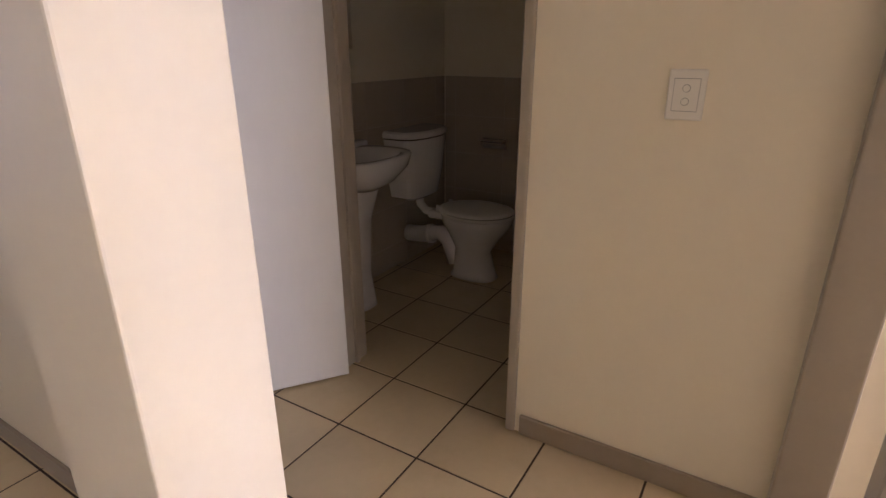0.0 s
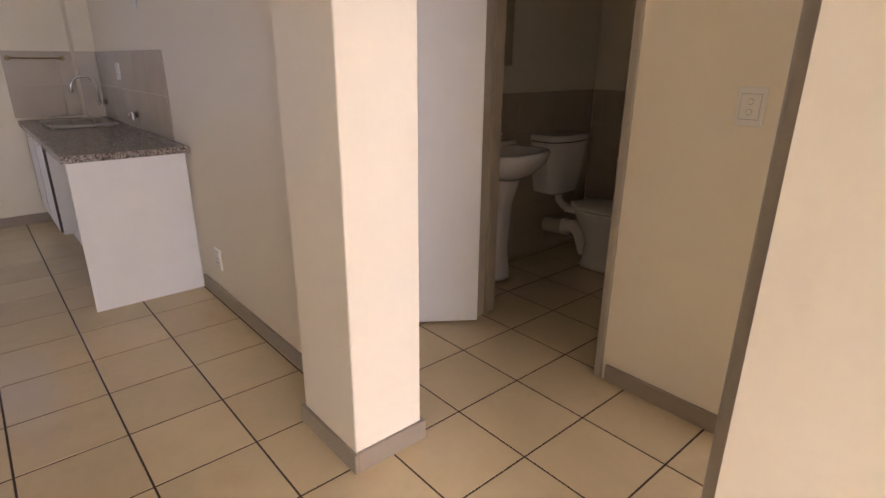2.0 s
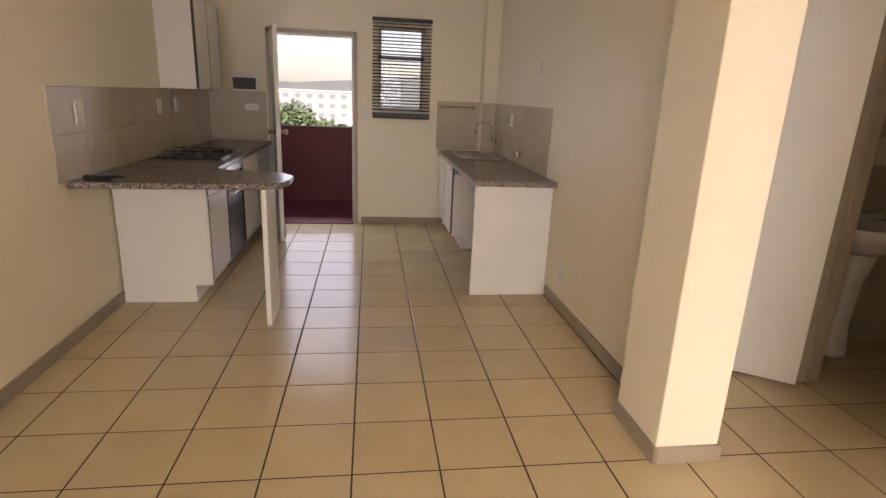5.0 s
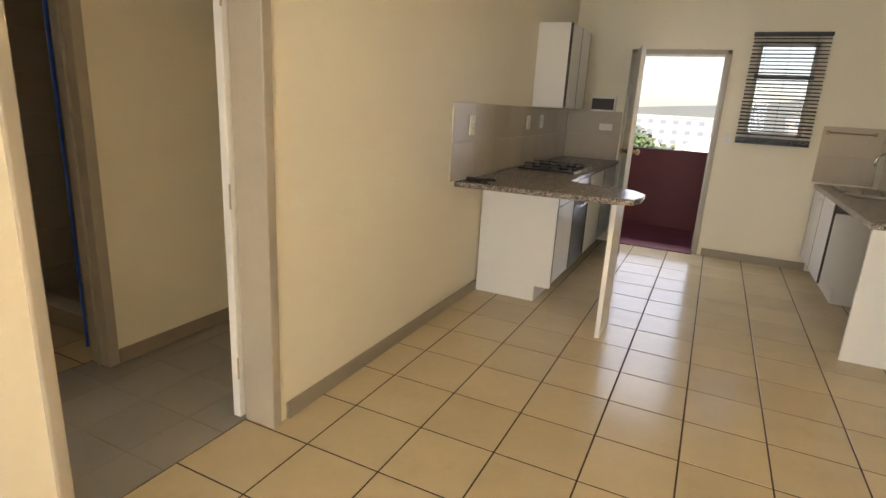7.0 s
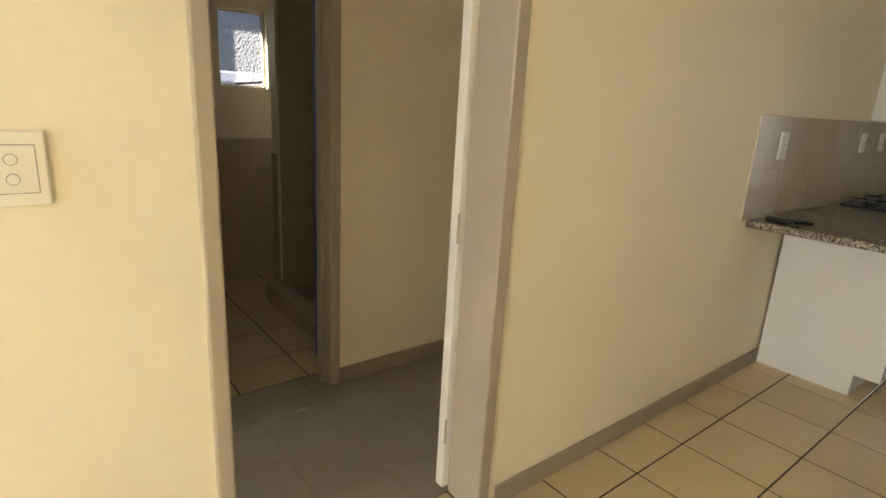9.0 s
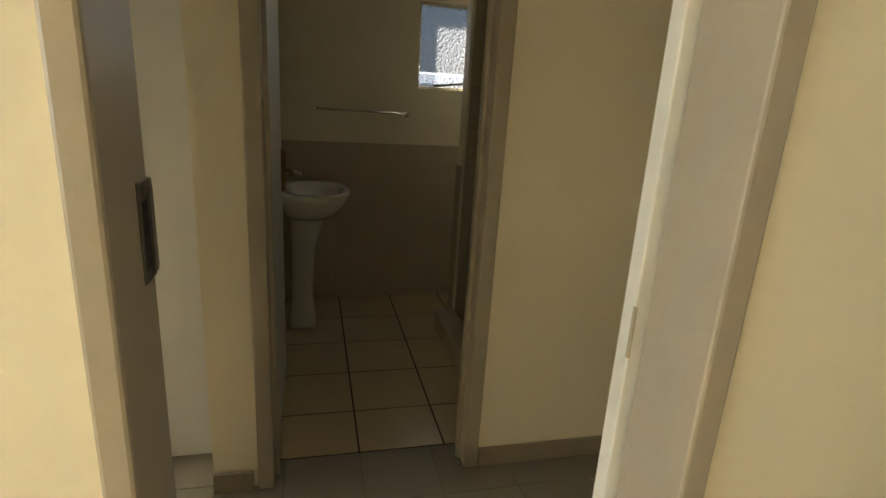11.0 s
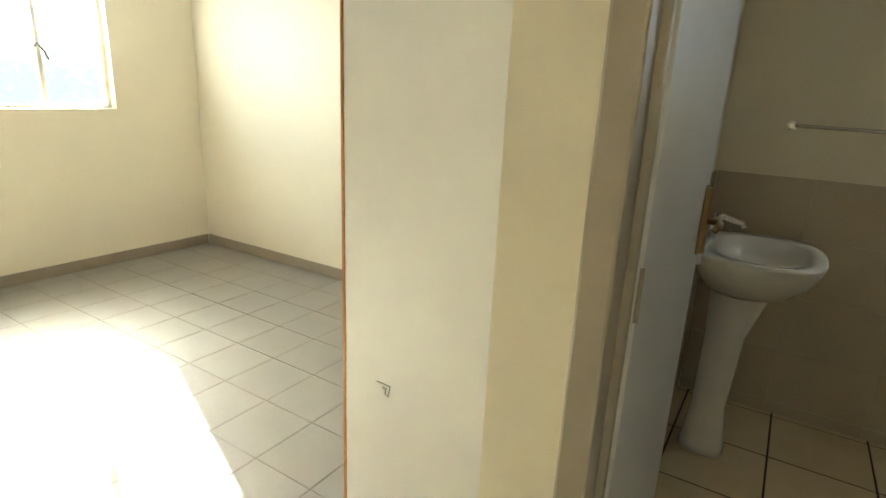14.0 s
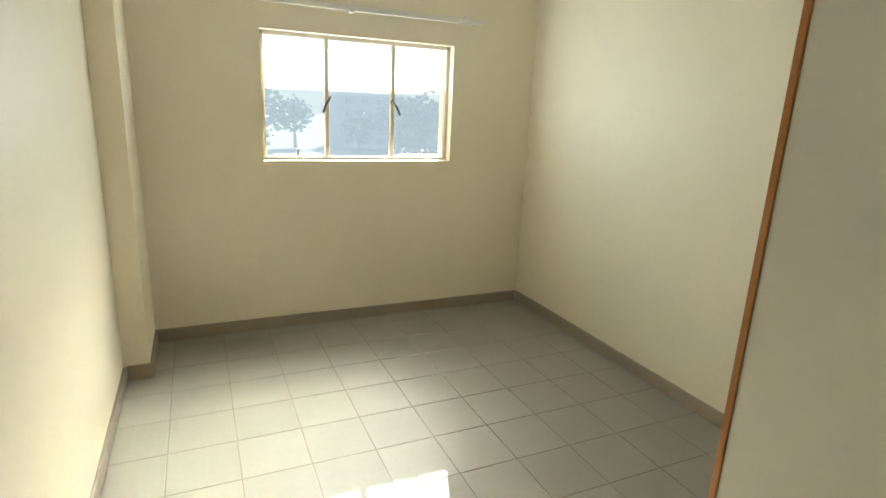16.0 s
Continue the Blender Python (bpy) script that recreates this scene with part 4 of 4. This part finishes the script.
def haze_sheet(name, y, strength, amount):
    """An added glowing, see-through sheet that imitates hazy daylight far outside the windows."""
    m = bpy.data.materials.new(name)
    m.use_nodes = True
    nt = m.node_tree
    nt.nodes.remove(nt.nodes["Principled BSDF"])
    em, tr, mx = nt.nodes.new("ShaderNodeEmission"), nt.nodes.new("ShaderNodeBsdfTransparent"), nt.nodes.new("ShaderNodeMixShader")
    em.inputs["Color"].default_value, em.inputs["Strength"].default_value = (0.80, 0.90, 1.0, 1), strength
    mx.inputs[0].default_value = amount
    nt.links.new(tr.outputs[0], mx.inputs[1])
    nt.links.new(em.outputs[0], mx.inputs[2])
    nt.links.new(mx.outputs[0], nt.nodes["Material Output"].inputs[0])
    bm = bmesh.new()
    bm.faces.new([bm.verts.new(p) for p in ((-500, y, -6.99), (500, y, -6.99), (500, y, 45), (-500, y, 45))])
    ob = structure(name, bm, m, "glowing see-through sheet standing in for hazy daylight", "backdrop")
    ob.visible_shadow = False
    return ob


haze_sheet("backdrop_haze_sheet_south", -52, 0.2, 0.6)
haze_sheet("backdrop_haze_sheet_north", 80, 0.2, 0.5)
hills("backdrop_north", 420, 1, 26)
hills("backdrop_south", -420, -1, 24)

# ---- wall tiles ----


def wall_tiles(name, axis, wall, out, a0, a1, z0, z1, tw, th, label, gap=0.003, start=None):
    """Tiles on a wall face; out: the way they stand proud (1 or -1) along the wall's normal."""
    def b(u0, u1, d0, d1, za, zb):
        w0, w1 = sorted((wall + out * d0, wall + out * d1))
        return (w0, w1, u0, u1, za, zb) if axis == "x" else (u0, u1, w0, w1, za, zb)
    bed = structure(name, box(*b(a0, a1, 0.0, 0.0055, z0, z1)), GROUT_W, label, "tiling")
    shared = {}
    u = a0 if start is None else start
    while u < a1 - 0.01:
        ue = min(u + tw, a1)
        z = z1
        while z > z0 + 0.01:
            zb = max(z - th, z0)
            key = (round(ue - u, 3), round(z - zb, 3))
            cu, cz = (u + ue) / 2, (z + zb) / 2
            if key not in shared:
                hu, hz = key[0] / 2 - gap / 2, key[1] / 2 - gap / 2
                bm = bmesh.new()
                f = bm.faces.new([bm.verts.new(p) for p in ((-hu, -hz, 0), (hu, -hz, 0), (hu, hz, 0), (-hu, hz, 0))])
                up = bmesh.ops.extrude_face_region(bm, geom=[f])["geom"]
                vs = [v for v in up if isinstance(v, bmesh.types.BMVert)]
                bmesh.ops.translate(bm, vec=(0, 0, 0.003), verts=vs)
                bmesh.ops.scale(bm, vec=((hu - 0.0015) / hu, (hz - 0.0015) / hz, 1), verts=vs)
                bmesh.ops.recalc_face_normals(bm, faces=bm.faces)
                me = bpy.data.meshes.new("tile")
                bm.to_mesh(me)
                bm.free()
                me.materials.append(TILE_W)
                shared[key] = me
            t = new("tile", shared[key])
            t.parent = bed
            n = Vector((out, 0, 0)) if axis == "x" else Vector((0, out, 0))
            zz = Vector((0, 0, 1))
            xx = zz.cross(n)
            m = Matrix((xx, zz, n)).transposed().to_4x4()
            m.translation = (wall + out * 0.005, cu, cz) if axis == "x" else (cu, wall + out * 0.005, cz)
            t.matrix_basis = m
            z = zb
        u = ue
    return bed


SPL = "beige glazed tile splashback above the worktop"
wall_tiles("splashback_hob", "x", -1.6, 1, 1.655, 4.645, 0.906, 1.415, 0.36, 0.255, SPL)
wall_tiles("splashback_far_left", "y", 4.65, -1, -1.59, -1.02, 0.906, 1.415, 0.36, 0.255, SPL)
wall_tiles("splashback_sink", "x", 1.42, -1, 2.55, 4.45, 0.873, 1.39, 0.36, 0.26, SPL)
wall_tiles("splashback_far_right", "y", 4.65, -1, 0.80, 1.27, 0.873, 1.39, 0.36, 0.26, SPL)
wall_tiles("splashback_duct", "y", 4.45, -1, 1.27, 1.412, 0.873, 1.39, 0.36, 0.26, SPL)
DADO = "beige glazed wall tile dado"
wall_tiles("dado_toilet_back", "x", 4.11, -1, -0.80, 1.44, 0, 1.15, 0.36, 0.25, DADO)
wall_tiles("dado_toilet_side", "y", 1.45, -1, 2.54, 4.10, 0, 1.15, 0.36, 0.25, DADO)
wall_tiles("dado_shower_back", "x", -4.55, 1, -0.80, 0.99, 0, 1.055, 0.36, 0.25, DADO)
wall_tiles("dado_shower_side", "y", -0.81, 1, -4.54, -2.92, 0, 1.055, 0.36, 0.25, DADO)
wall_tiles("shower_nib_side_tiles", "y", 0.26, -1, -4.07, -3.97, 0, 1.0, 0.36, 0.25, DADO)
wall_tiles("shower_wall_tiles", "y", 1.0, -1, -3.965, -2.82, 0.03, 2.2, 0.36, 0.25, "beige glazed shower wall tiles")
wall_tiles("shower_end_tiles", "x", -3.97, 1, 0.275, 0.99, 0.03, 2.2, 0.36, 0.25, "beige glazed shower wall tiles")
wall_tiles("shower_front_tiles", "x", -2.80, -1, 0.34, 1.0, 0.03, 2.2, 0.36, 0.25, "beige glazed shower wall tiles")

# ---- floors ----


def tile_mesh(hx, hy, gap, drop, mat, name="tile"):
    bm = bmesh.new()
    hx, hy = hx - gap / 2, hy - gap / 2
    low = [bm.verts.new(p) for p in ((-hx, -hy, -drop), (hx, -hy, -drop), (hx, hy, -drop), (-hx, hy, -drop))]
    c = 0.002
    mid = [bm.verts.new(p) for p in ((-hx, -hy, -0.0012), (hx, -hy, -0.0012), (hx, hy, -0.0012), (-hx, hy, -0.0012))]
    top = [bm.verts.new(p) for p in ((-hx + c, -hy + c, 0), (hx - c, -hy + c, 0), (hx - c, hy - c, 0), (-hx + c, hy - c, 0))]
    for a, b in ((low, mid), (mid, top)):
        for k in range(4):
            bm.faces.new((a[k], a[(k + 1) % 4], b[(k + 1) % 4], b[k]))
    bm.faces.new(top)
    me = bpy.data.meshes.new(name)
    bm.to_mesh(me)
    bm.free()
    me.materials.append(mat)
    return me


def tiled_floor(name, x0, x1, y0, y1, ox, oy, pitch, gap, mat, grout, label, near=None, sub=0.0):
    """A grouted bed with tiles on a grid through (ox, oy); tiles whose middle lies in near are pieces, the rest is joined."""
    bed = structure(name, box(x0, x1, y0, y1, -0.05, -0.0022), grout, label, "floor")
    full = {}
    rest = bmesh.new()
    rnd = random.Random(len(name))
    i0, i1 = math.floor((x0 - ox) / pitch + 1e-6), math.ceil((x1 - ox) / pitch - 1e-6)
    j0, j1 = math.floor((y0 - oy) / pitch + 1e-6), math.ceil((y1 - oy) / pitch - 1e-6)
    for i in range(i0, i1):
        for j in range(j0, j1):
            a0, a1 = max(x0, ox + i * pitch), min(x1, ox + (i + 1) * pitch)
            b0, b1 = max(y0, oy + j * pitch), min(y1, oy + (j + 1) * pitch)
            if a1 - a0 < 0.02 or b1 - b0 < 0.02:
                continue
            cx, cy = (a0 + a1) / 2, (b0 + b1) / 2
            if near and not (near[0] < cx < near[1] and near[2] < cy < near[3]):
                h = gap / 2
                vs = [rest.verts.new(p) for p in ((a0 + h, b0 + h, 0), (a1 - h, b0 + h, 0), (a1 - h, b1 - h, 0), (a0 + h, b1 - h, 0))]
                rest.faces.new(vs)
                continue
            key = (round(a1 - a0, 3), round(b1 - b0, 3))
            if key not in full:
                full[key] = tile_mesh(key[0] / 2, key[1] / 2, gap, 0.004, mat)
            t = new("tile", full[key])
            t.parent = bed
            t.matrix_basis = pose(cx, cy, rnd.uniform(-0.0003, 0.0003), rnd.uniform(-0.05, 0.05), rnd.uniform(-0.05, 0.05), 0)
    if len(rest.faces):
        ob = mesh_object("tile_field", rest, mat)
        ob.parent = bed
        tagged(ob, kind="stuff")
    else:
        rest.free()
    return bed


tiled_floor("floor_kitchen", -1.75, 4.11, -4.98, 4.65, 0, 0, 0.35, 0.0075, TILE_K, GROUT_K, "glossy cream ceramic floor tiles with dark grout", near=(-1.8, 4.1, -1.1, 4.65))
tiled_floor("floor_shower_room", -4.55, -2.825, -0.81, 1.0, -3.47, -0.405, 0.35, 0.0075, TILE_K, GROUT_K, "cream ceramic floor tiles in the shower room")
tiled_floor("floor_passage", -2.823, -1.752, -0.925, 1.0, -1.97, -0.12, 0.285, 0.004, TILE_B, GROUT_B, "grey ceramic floor tiles in the passage")
tiled_floor("floor_bedroom", -4.66, -1.752, -4.67, -0.927, -3.276, -3.125, 0.2815, 0.004, TILE_B, GROUT_B, "grey ceramic floor tiles with worn grout")
